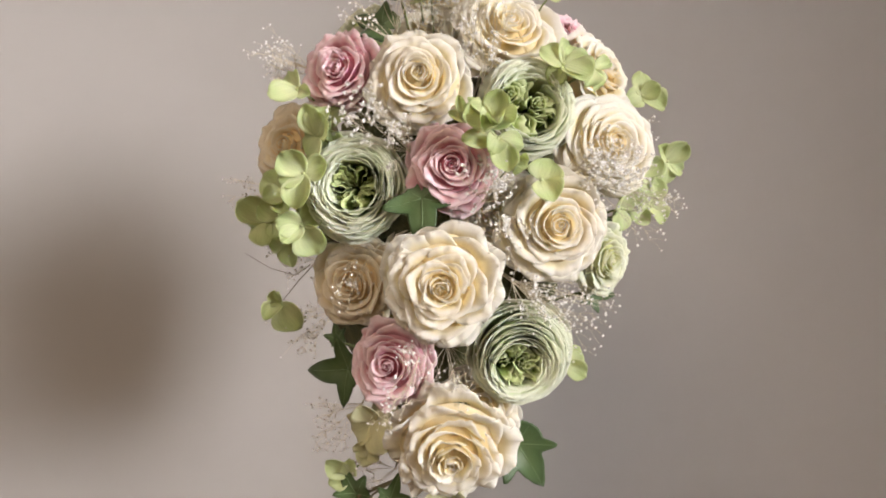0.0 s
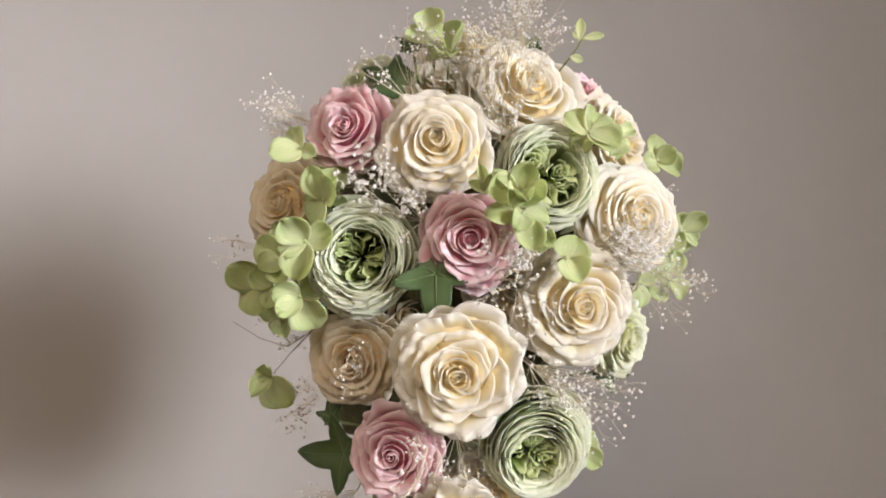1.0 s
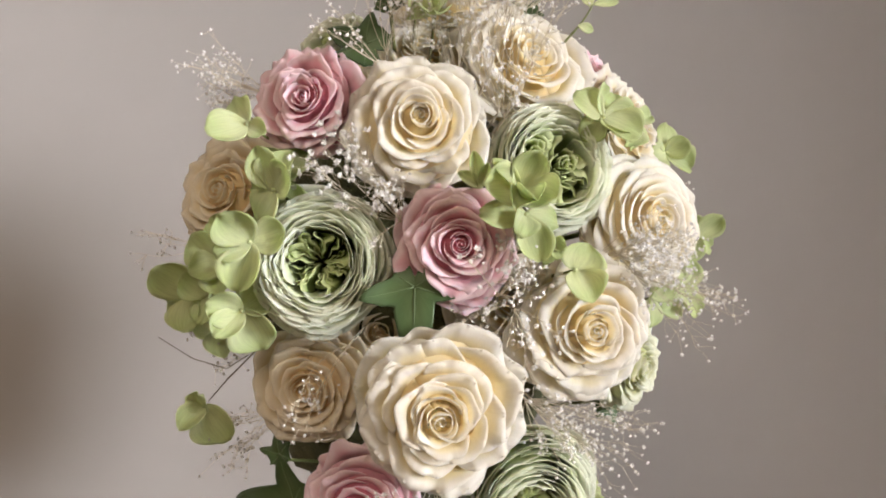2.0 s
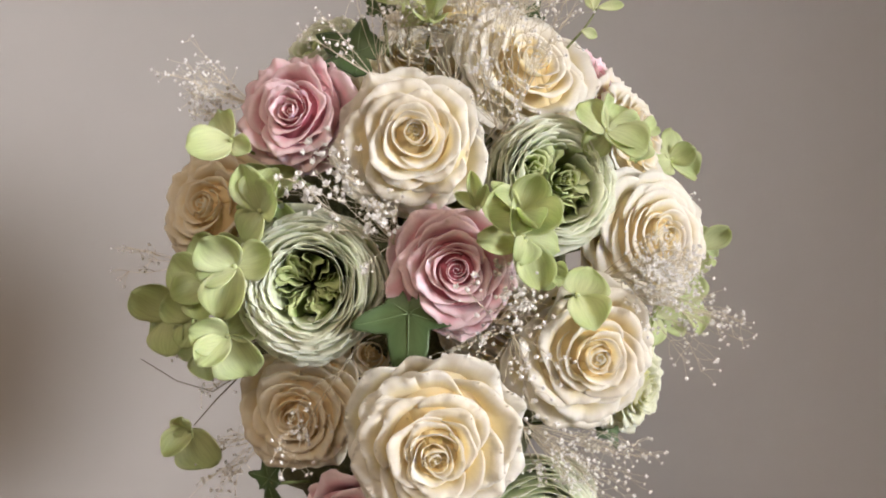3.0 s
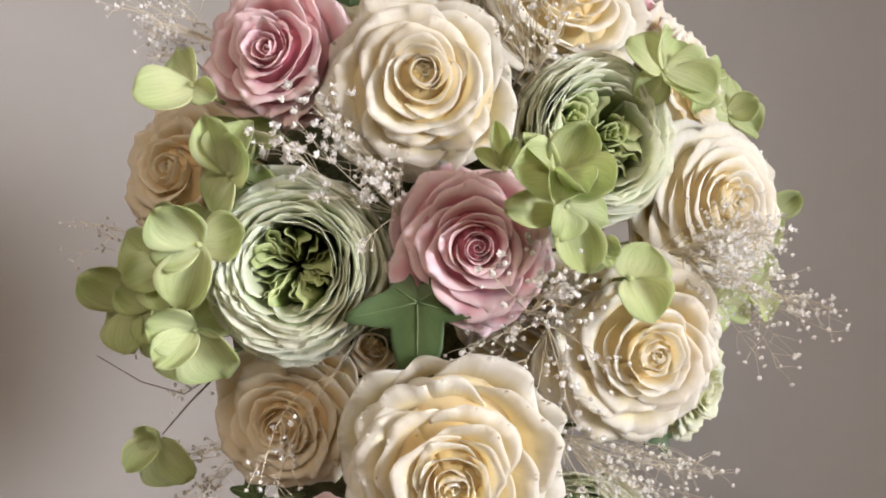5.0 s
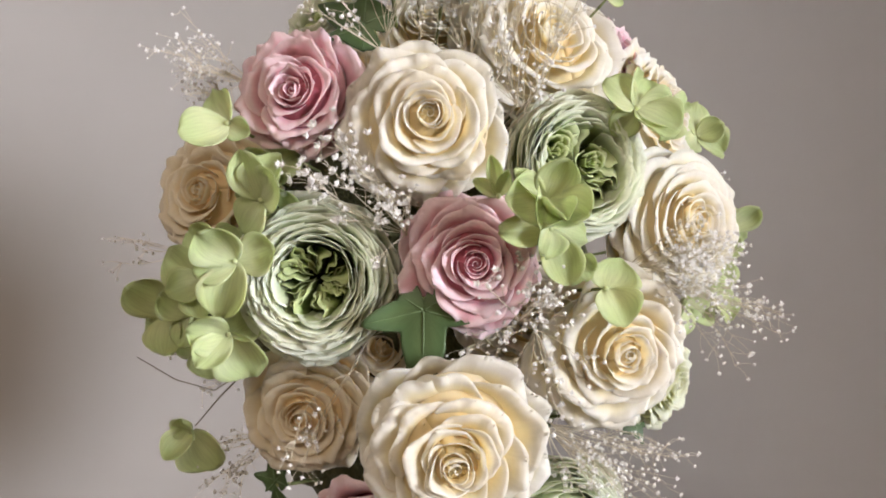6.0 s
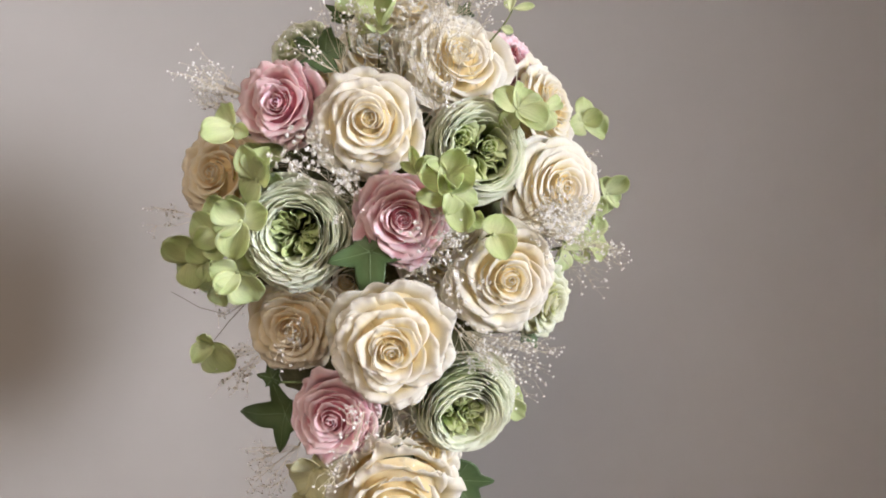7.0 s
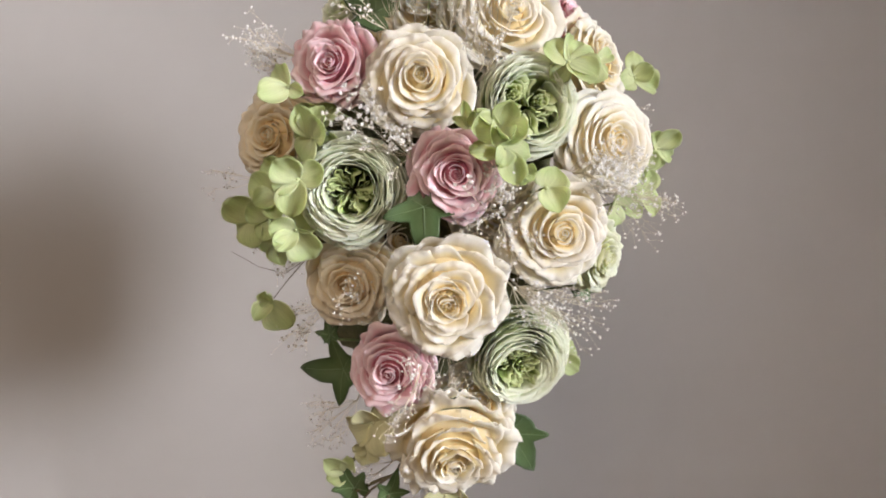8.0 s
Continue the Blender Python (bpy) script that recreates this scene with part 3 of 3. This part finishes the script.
rose((0.0836, 0.4720, 1.3811), (0.62, -0.55, 0.50), 0.0230, 60, PINK, "dusty pink rose half hidden behind a cream rose", 22, point=0.16, frill=0.7, closed=0.5)
rose((0.0990, 0.4600, 1.3573), (0.70, -0.62, 0.30), 0.0290, 110, CREAM, "cream rose half hidden behind green hydrangea", 23)
rose((0.0932, 0.4240, 1.2449), (0.62, -0.76, -0.10), 0.0205, 210, PALE, "small pale green rose below a cream rose", 24)
rose((0.0077, 0.4740, 1.4138), (-0.05, -0.50, 0.85), 0.0260, 260, CREAM, "cream rose behind hydrangea at the bouquet's top", 25)
rose((-0.0351, 0.4460, 1.3605), (-0.25, -0.85, 0.40), 0.0240, 310, SHADED_PEACH, "shaded peach cream rose deep between other roses", 26)
rose((0.0224, 0.4120, 1.1662), (0.15, -0.92, 0.10), 0.0240, 0, CREAM, "small cream rose tucked behind a larger cream rose", 27)
rose((-0.0194, 0.4450, 1.2526), (-0.1, -0.95, 0.20), 0.0300, 35, SHADED_PEACH, "shaded peach cream rose deep between larger roses", 28)
rose((0.0346, 0.4200, 1.2720), (0.1, -0.95, 0.1), 0.0270, 75, CREAM, "shaded cream rose behind baby's breath", 29)

rose((-0.0050, 0.4520, 1.3839), (-0.1, -0.75, 0.65), 0.0250, 15, CREAM, "cream rose tucked behind the upper cream rose", 30)

# ---- green garden roses ----
garden_rose((-0.0455, 0.3970, 1.2850), (-0.10, -0.98, 0.0), 0.0300, 0, "mint green garden rose with a dark folded heart", 41, (), count=84, opening=0.42, folds=32, breadth=0.8)
garden_rose((0.0485, 0.4070, 1.3280), (0.18, -0.97, 0.10), 0.0284, 0, "mint green garden rose with two lime green eyes", 42, ((-0.40, 0.18, 0.27, 0.02), (0.16, 0.05, 0.24, -0.12)), inner=SPRING, count=70, breadth=0.8, opening=0.56, folds=24)
garden_rose((0.0425, 0.3920, 1.1972), (0.14, -0.97, -0.16), 0.0290, 0, "pale mint garden rose with a lime green heart", 43, ((0.1, 0.0, 0.22, -0.14),), inner=SPRING, count=64, opening=0.42, shift=(-0.05, -0.22), breadth=1.0)
garden_rose((-0.0479, 0.4460, 1.3843), (-0.5, -0.6, 0.6), 0.0190, 0, "pale mint garden rose behind an ivy leaf", 44, ((0.0, 0.0, 0.3, -0.1),), count=40)

# ---- hydrangea florets: petals as angle, length, width, tilt ----
GREEN = "lime green preserved hydrangea floret with rounded petals"
floret((-0.0736, 0.4000, 1.3354), (-0.35, -0.92, 0.15), 0, ((128, 0.0165, 0.0110, -8), (215, 0.0155, 0.0150, 12), (335, 0.0095, 0.0085, -25)), GREEN, 51)
floret((-0.0624, 0.3980, 1.3110), (-0.35, -0.90, 0.2), 0, ((78, 0.0162, 0.0152, -10), (30, 0.0140, 0.0159, 25), (110, 0.0178, 0.0134, 35), (230, 0.0135, 0.0152, 5)), GREEN, 52)
floret((-0.0698, 0.3950, 1.2913), (-0.30, -0.93, 0.1), 0, ((125, 0.0162, 0.0171, 10), (258, 0.0184, 0.0171, 12), (20, 0.0135, 0.0146, -30), (200, 0.0140, 0.0122, 35)), GREEN, 53)
floret((-0.0837, 0.4120, 1.2828), (-0.35, -0.90, 0.1), 0, ((140, 0.0157, 0.0159, 0), (215, 0.0130, 0.0134, 25), (300, 0.0151, 0.0146, 10), (50, 0.0140, 0.0146, -5)), GREEN, 54)
floret((-0.0983, 0.4280, 1.2682), (-0.40, -0.90, 0.1), 0, ((130, 0.0178, 0.0195, 10), (190, 0.0140, 0.0122, -30), (285, 0.0162, 0.0165, 0), (20, 0.0130, 0.0134, 20)), GREEN, 55)
floret((-0.0737, 0.4080, 1.2648), (-0.25, -0.95, 0.0), 0, ((165, 0.0146, 0.0146, 20), (300, 0.0178, 0.0201, 5), (240, 0.0151, 0.0122, 40), (40, 0.0130, 0.0146, 0)), GREEN, 56)
floret((-0.0568, 0.4120, 1.3019), (-0.2, -0.96, 0.1), 0, ((100, 0.0151, 0.0171, 0), (190, 0.0140, 0.0146, 10), (280, 0.0130, 0.0146, 10)), GREEN, 57)
floret((-0.0920, 0.4360, 1.2212), (-0.30, -0.94, 0.1), 0, ((300, 0.0184, 0.0201, 10), (65, 0.0135, 0.0104, 35), (235, 0.0140, 0.0110, 30), (150, 0.0086, 0.0085, 50)), "single green hydrangea floret on a thin twig", 58, stem=False)
floret((0.0262, 0.3750, 1.3150), (0.05, -0.97, 0.2), 0, ((75, 0.0150, 0.0135, 8), (192, 0.0175, 0.0170, 25), (240, 0.0180, 0.0120, 50), (275, 0.0185, 0.0085, 62), (312, 0.0175, 0.0175, 22), (150, 0.0160, 0.0060, 5)), GREEN, 59)
floret((0.0288, 0.3780, 1.3060), (0.1, -0.98, 0.0), 0, ((182, 0.0190, 0.0105, 8), (285, 0.0175, 0.0140, -8), (345, 0.0140, 0.0120, 15), (240, 0.0120, 0.0110, 40)), GREEN, 60)
floret((0.0133, 0.3860, 1.3157), (-0.1, -0.98, 0.1), 0, ((105, 0.0135, 0.0055, 20), (150, 0.0100, 0.0050, 20), (75, 0.0110, 0.0050, 30)), "small narrow green hydrangea floret between two roses", 61)
floret((0.0512, 0.3880, 1.2864), (0.15, -0.97, 0.1), 0, ((75, 0.0112, 0.0190, 30), (285, 0.0145, 0.0165, 8)), "two-petalled green hydrangea floret over a cream rose", 62)
floret((0.0393, 0.3820, 1.2969), (0.1, -0.97, 0.0), 0, ((255, 0.0092, 0.0067, 40), (285, 0.0092, 0.0067, 50), (320, 0.0086, 0.0061, 30)), "small closed green hydrangea bud", 63)
floret((0.0657, 0.4080, 1.3487), (0.3, -0.90, 0.3), 0, ((140, 0.0151, 0.0152, 10), (60, 0.0146, 0.0159, 0), (310, 0.0173, 0.0189, 20), (350, 0.0162, 0.0159, 40), (230, 0.0119, 0.0122, -10)), GREEN, 64)
floret((0.0845, 0.4250, 1.3512), (0.5, -0.80, 0.3), 0, ((20, 0.0140, 0.0085, 10), (230, 0.0173, 0.0146, 30), (290, 0.0130, 0.0134, 0)), GREEN, 65)
floret((0.1284, 0.4900, 1.3480), (0.4, -0.90, 0.2), 0, ((95, 0.0162, 0.0159, 20), (330, 0.0173, 0.0171, 5), (200, 0.0140, 0.0146, 15), (30, 0.0130, 0.0134, 40)), GREEN, 66)
floret((0.1394, 0.4740, 1.3041), (0.5, -0.85, 0.1), 0, ((60, 0.0162, 0.0171, 10), (340, 0.0140, 0.0134, 15), (270, 0.0140, 0.0146, 20), (140, 0.0140, 0.0134, 10)), GREEN, 67)
floret((0.1230, 0.4520, 1.2757), (0.5, -0.85, 0.0), 0, ((85, 0.0162, 0.0146, 10), (200, 0.0173, 0.0171, 5), (290, 0.0130, 0.0146, 15), (350, 0.0119, 0.0122, 20)), GREEN, 68)
floret((-0.0042, 0.4120, 1.3875), (-0.1, -0.85, 0.5), 0, ((105, 0.0205, 0.0195, 20), (25, 0.0173, 0.0110, 30), (270, 0.0184, 0.0134, 25), (170, 0.0130, 0.0146, 0)), "bright lime hydrangea floret at the bouquet's top", 69)
floret((-0.0119, 0.4300, 1.4009), (-0.2, -0.85, 0.5), 0, ((105, 0.0162, 0.0159, 0), (200, 0.0151, 0.0146, 10), (300, 0.0151, 0.0146, 10)), GREEN, 70)
floret((-0.0362, 0.4080, 1.1603), (-0.35, -0.92, -0.1), 0, ((110, 0.0151, 0.0159, 15), (205, 0.0173, 0.0183, 10), (310, 0.0194, 0.0207, 5), (30, 0.0162, 0.0171, -5)), "pale cream green hydrangea floret low in the bouquet", 71, FLORET_PALE)
floret((-0.0388, 0.4120, 1.1462), (-0.2, -0.95, -0.2), 0, ((250, 0.0119, 0.0110, 20), (330, 0.0119, 0.0098, 10), (190, 0.0097, 0.0098, 20)), "small yellowish green hydrangea floret", 72, FLORET_PALE)
floret((-0.0508, 0.4200, 1.1270), (-0.2, -0.95, -0.1), 0, ((140, 0.0162, 0.0134, 10), (200, 0.0130, 0.0110, 20), (80, 0.0108, 0.0098, 25)), "small green hydrangea floret on a trailing twig", 73)
floret((0.0690, 0.4280, 1.1878), (0.3, -0.95, 0.0), 0, ((40, 0.0120, 0.0130, 5), (320, 0.0130, 0.0120, 10), (180, 0.0110, 0.0120, 0)), GREEN, 74)
floret((0.0023, 0.4020, 1.1250), (0.0, -0.95, -0.3), 0, ((210, 0.0151, 0.0134, 10), (330, 0.0151, 0.0134, 10), (270, 0.0130, 0.0146, 0)), "pale green hydrangea floret under the lowest rose", 75, FLORET_PALE)

floret((-0.0789, 0.4250, 1.2899), (-0.5, -0.85, 0.15), 20, ((20, .0150, .0150, 20), (120, .0150, .0150, 5), (210, .0145, .0150, 25), (300, .0150, .0150, 0)), GREEN, 151)
floret((-0.0675, 0.4250, 1.2752), (-0.3, -0.95, 0.0), 50, ((20, .0150, .0150, 10), (110, .0150, .0150, 25), (200, .0145, .0150, 5), (290, .0150, .0150, 20)), GREEN, 152)
floret((-0.0615, 0.4200, 1.3183), (-0.4, -0.9, 0.2), 10, ((20, .0150, .0150, 10), (110, .0150, .0150, 25), (200, .0145, .0150, -15), (290, .0150, .0150, 20)), GREEN, 153)
floret((-0.0872, 0.4360, 1.2544), (-0.3, -0.95, 0.0), 35, ((20, .0130, .0150, 30), (130, .0120, .0130, 15), (250, .0125, .0130, 5)), GREEN, 154)
floret((0.1104, 0.4450, 1.2875), (0.5, -0.85, 0.1), 15, ((20, .0130, .0140, 20), (130, .0130, .0140, 25), (250, .0135, .0140, 5)), GREEN, 157)

floret((0.1173, 0.4460, 1.2929), (0.5, -0.85, 0.1), 40, ((20, .0135, .0150, 20), (120, .0130, .0145, 25), (215, .0135, .0140, 5), (300, .0130, .0140, 15)), GREEN, 158)
floret((0.1025, 0.4380, 1.2740), (0.4, -0.9, 0.0), 10, ((40, .0135, .0150, 10), (140, .0130, .0145, 25), (250, .0135, .0140, 15)), GREEN, 159)
floret((-0.0675, 0.4200, 1.2867), (-0.4, -0.9, 0.1), 65, ((20, .0125, .0140, 35), (130, .0130, .0140, 25), (230, .0130, .0140, 30)), GREEN, 160)
floret((-0.0886, 0.4200, 1.2696), (-0.5, -0.85, 0.2), 25, ((10, .0120, .0130, 40), (120, .0130, .0140, 30), (240, .0125, .0130, 20)), GREEN, 161)

# ---- ivy leaves ----
IVY_LABEL = "dark green five-lobed ivy leaf"
ivy_leaf((-0.0088, 0.3900, 1.2775), (-0.15, -0.96, 0.16), 182, 0.0215, "dark green ivy leaf under the pink rose", 81, (1.38, 1.00, 0.40, 0.74), splay=76)
ivy_leaf((-0.0309, 0.4200, 1.3737), (-0.2, -0.85, 0.45), 60, 0.0230, "dark green ivy leaf behind baby's breath", 82, (1.0, 0.8, 0.5))
ivy_leaf((-0.0527, 0.4250, 1.1845), (-0.25, -0.95, 0.0), 95, 0.0225, "dark green pointed ivy leaf beside a pink rose", 83, (1.25, 0.95, 0.40), splay=80)
ivy_leaf((-0.0604, 0.4400, 1.1998), (-0.35, -0.9, 0.1), 20, 0.0115, "small dark green ivy leaf in shade", 84)
ivy_leaf((0.0425, 0.4250, 1.1421), (0.20, -0.96, 0.0), 212, 0.0320, "large green ivy leaf beside the lowest rose", 85, (1.0, 0.72, 0.45))
ivy_leaf((0.0071, 0.4020, 1.1737), (0.0, -0.96, 0.2), 170, 0.0161, "dark green ivy leaf between pink and cream roses", 86)
ivy_leaf((0.0854, 0.4400, 1.2262), (0.2, -0.95, -0.1), 260, 0.0172, "dark green ivy leaf under a small pale rose", 87)
ivy_leaf((-0.0222, 0.4320, 1.3968), (-0.2, -0.85, 0.5), 10, 0.0150, IVY_LABEL, 88)
ivy_leaf((-0.0476, 0.4180, 1.1173), (-0.15, -0.97, -0.1), 30, 0.0184, "dark green ivy leaf on a trailing brown twig", 89, stem_to=(-0.0240, 0.4150, 1.1261))
ivy_leaf((-0.0282, 0.4100, 1.1171), (0.1, -0.97, -0.1), 340, 0.0149, "dark green ivy leaf on a trailing brown twig", 90, stem_to=(-0.0240, 0.4150, 1.1261))
ivy_leaf((0.0964, 0.4500, 1.2630), (0.3, -0.93, 0.0), 230, 0.0140, IVY_LABEL, 91)

# ---- twigs ----
def twig(points, radius, label, material=TWIG):
    first = Vector(points[0])
    ob = thing("twig", Matrix.Translation(first), label, "twig", "twigs in the bouquet")
    local = [Vector(p) - first for p in points]
    smooth_line = []
    for a, b in zip(local, local[1:]):
        smooth_line += [a.lerp(b, k / 4) for k in range(4)]
    smooth_line.append(local[-1])
    tube("stem", smooth_line, radius, radius * 0.5, material, ob)
    return ob


twig(((-0.0694, 0.4400, 1.2480), (-0.0765, 0.4380, 1.2401), (-0.0825, 0.4370, 1.2335), (-0.0908, 0.4360, 1.2230)), 0.00045, "thin brown twig bearing a green floret")
twig(((-0.0751, 0.4360, 1.2431), (-0.0838, 0.4360, 1.2370), (-0.0980, 0.4360, 1.2410), (-0.1123, 0.4360, 1.2496)), 0.0003, "hair-thin curved brown tendril")
twig(((-0.0144, 0.4400, 1.1340), (-0.0240, 0.4150, 1.1276), (-0.0379, 0.4150, 1.1183), (-0.0442, 0.4150, 1.1106)), 0.00105, "brown trailing ivy twig at the lower end")
twig(((-0.0359, 0.4200, 1.1493), (-0.0437, 0.4200, 1.1400), (-0.0509, 0.4210, 1.1298)), 0.0006, "thin brown twig bearing a green floret")

# the small leafy sprig that stands up at the top
sprig = thing("leaf_sprig", facing((0.0584, 0.4350, 1.3894), (0, -1, 0)), "small light green leafy sprig standing up at the top", "sprig")
inside = sprig.matrix_world.inverted()
tube("stem", bow((0, 0, 0), inside @ Vector((0.0678, 0.4350, 1.4038)), (0.0008, 0, 0)), 0.0006, 0.0004, STEM, sprig)
stalk(sprig, (0, 0, 0), radius=0.0006, reach=0.5, name="lower_stem")
for (px, angle, length, width, seed_) in ((inside @ Vector((0.0659, 0.4340, 1.4022)), 85, 0.0125, 0.0055, 1), (inside @ Vector((0.0681, 0.4360, 1.4041)), 12, 0.0125, 0.0045, 2), (inside @ Vector((0.0612, 0.4340, 1.3937)), 345, 0.0075, 0.0048, 3), (inside @ Vector((0.0675, 0.4380, 1.4041)), 130, 0.0060, 0.0040, 4)):
    u, v = np.meshgrid(np.linspace(-1, 1, 7), np.linspace(0, 1, 9))
    shape = np.sin(np.clip(v * 0.96 + 0.02, 0, 1) ** 1.2 * math.pi) ** 0.75
    x, y, z = length * v, u * width / 2 * np.maximum(shape, 0.08), length * (0.12 * u * u * shape - 0.1 * v * v)
    a = radians(angle)
    grid = np.stack([px.x + x * math.cos(a) - y * math.sin(a), px.y + x * math.sin(a) + y * math.cos(a), px.z + z], axis=2)
    sheet(grid, 0.0004, "leaf", FLORET, sprig)

# ---- dried baby's breath ----
spray((0.0066, 0.4160, 1.3634), (-0.25, -0.3, 0.9), 0.034, 0.6, 13, 8, 132, 0.2, 0.00082, flat=0.6)
spray((0.0927, 0.4250, 1.2899), (0.5, -0.4, 0.2), 0.024, 0.9, 12, 9, 133, 0.1, 0.00086, flat=0.6)
spray((0.0193, 0.3920, 1.2802), (0.2, -0.4, 0.1), 0.020, 0.9, 9, 7, 134, 0.8, 0.00100)
spray((-0.0149, 0.3980, 1.3022), (-0.72, -0.22, 0.62), 0.044, 0.42, 9, 8, 101, 0.05, 0.00135, flat=0.5)
spray((-0.0151, 0.3940, 1.3020), (-0.35, -0.4, 0.55), 0.020, 0.9, 9, 6, 102, 0.2, 0.00095)
spray((0.0226, 0.4080, 1.3478), (-0.45, -0.35, 0.85), 0.046, 0.50, 10, 7, 103, 0.4, 0.00082, flat=0.5)
spray((0.0238, 0.4000, 1.3440), (-0.1, -0.5, 0.6), 0.022, 1.0, 7, 6, 104, 0.6, 0.00082)
spray((-0.0115, 0.4160, 1.3723), (0.1, -0.3, 0.9), 0.026, 0.7, 8, 7, 131, 0.2, 0.00078, flat=0.6)
spray((-0.0228, 0.4140, 1.3697), (0.1, -0.4, 0.9), 0.034, 0.7, 8, 7, 105, 0.2, 0.00082, flat=0.6)
spray((-0.0250, 0.4120, 1.3641), (-0.9, -0.25, 0.45), 0.028, 0.4, 5, 7, 106, 0.3, 0.00082)
spray((0.0368, 0.4400, 1.3992), (0.0, -0.2, 1.0), 0.038, 0.8, 16, 9, 107, 0.4, 0.00086, flat=0.6)
spray((0.0299, 0.4450, 1.3974), (-0.3, -0.3, 0.9), 0.030, 0.7, 10, 8, 129, 0.4, 0.00086, flat=0.6)
ivy_leaf((0.0418, 0.4520, 1.4030), (0.1, -0.8, 0.6), 20, 0.0150, "grey green ivy leaf behind baby's breath at the top", 92)
spray((-0.0718, 0.4300, 1.3535), (-0.94, -0.1, 0.26), 0.031, 0.5, 12, 8, 108, 0.1, 0.00078, flat=0.5)
spray((-0.0799, 0.4450, 1.3452), (-0.6, -0.3, 0.5), 0.024, 0.8, 7, 7, 109, 0.5, 0.00082)
spray((0.0645, 0.4080, 1.2902), (0.80, -0.4, 0.15), 0.034, 0.7, 18, 10, 110, 0.1, 0.00086, flat=0.5)
spray((0.0720, 0.4000, 1.2931), (0.6, -0.4, -0.1), 0.022, 0.9, 12, 9, 130, 0.1, 0.00086, flat=0.5)
spray((0.0828, 0.4120, 1.2858), (0.9, -0.1, -0.25), 0.042, 0.5, 14, 8, 111, 0.3, 0.00082, flat=0.5)
spray((0.0304, 0.4050, 1.2740), (-0.8, -0.45, -0.2), 0.028, 0.7, 7, 6, 112, 0.9, 0.00095)
spray((0.0298, 0.3950, 1.2710), (0.1, -0.5, -0.6), 0.030, 0.9, 8, 6, 113, 0.9, 0.00095)
spray((0.0219, 0.3850, 1.2760), (0.35, -0.55, 0.35), 0.026, 0.9, 7, 6, 114, 0.95, 0.00095)
spray((0.0416, 0.4080, 1.2333), (0.80, -0.15, -0.5), 0.044, 0.6, 20, 9, 115, 0.3, 0.00082, flat=0.5)
spray((0.0373, 0.4000, 1.2347), (0.4, -0.35, -0.3), 0.026, 1.0, 14, 9, 116, 0.2, 0.00082)
spray((-0.0320, 0.4000, 1.2541), (-0.45, -0.45, -0.75), 0.044, 0.28, 4, 8, 117, 0.1, 0.00078, flat=0.4)
spray((-0.0719, 0.4400, 1.2453), (-0.8, 0.0, 0.1), 0.026, 0.7, 7, 7, 118, 0.6, 0.00078, flat=0.5)
spray((-0.0632, 0.4450, 1.2153), (-0.7, 0.0, -0.5), 0.032, 0.7, 10, 8, 119, 0.5, 0.00078, flat=0.5)
spray((0.0028, 0.4050, 1.2014), (0.0, -0.5, -0.8), 0.036, 0.75, 12, 7, 120, 0.3, 0.00078, flat=0.5)
spray((-0.0146, 0.3920, 1.1803), (-0.1, -0.5, 0.8), 0.032, 0.5, 6, 6, 121, 0.2, 0.00082, flat=0.5)
spray((-0.0114, 0.3880, 1.1954), (-0.5, -0.5, -0.75), 0.036, 0.4, 5, 7, 122, 0.2, 0.00078, flat=0.4)
spray((-0.0456, 0.4300, 1.1643), (-0.75, 0.0, -0.45), 0.034, 0.6, 9, 8, 123, 0.4, 0.00074, flat=0.5)
spray((-0.0263, 0.4250, 1.1290), (-0.7, 0.0, 0.3), 0.022, 0.7, 6, 7, 124, 0.4, 0.00074)
spray((-0.1003, 0.4550, 1.2878), (-0.9, 0.0, 0.1), 0.026, 0.5, 4, 6, 125, 0.4, 0.00074)
spray((-0.0765, 0.4450, 1.2538), (-0.5, 0.0, -0.2), 0.022, 0.9, 6, 7, 126, 0.5, 0.00074)
spray((0.1136, 0.4700, 1.3355), (0.5, -0.1, -0.6), 0.022, 0.8, 5, 6, 127, 0.4, 0.00074)
spray((-0.0237, 0.3980, 1.3029), (-0.1, -0.4, 0.3), 0.016, 0.8, 6, 6, 128, 0.2, 0.00105)
spray((0.0290, 0.4060, 1.3520), (0.10, -0.30, 0.90), 0.050, 0.42, 9, 8, 141, 0.8, 0.00072, flat=0.4)
spray((0.0180, 0.4080, 1.3620), (0.05, -0.30, 0.95), 0.050, 0.38, 9, 8, 143, 0.7, 0.00075, flat=0.5)
spray((0.0360, 0.4330, 1.3980), (0.25, -0.25, 0.95), 0.026, 0.8, 12, 9, 144, 0.5, 0.0008, flat=0.6)
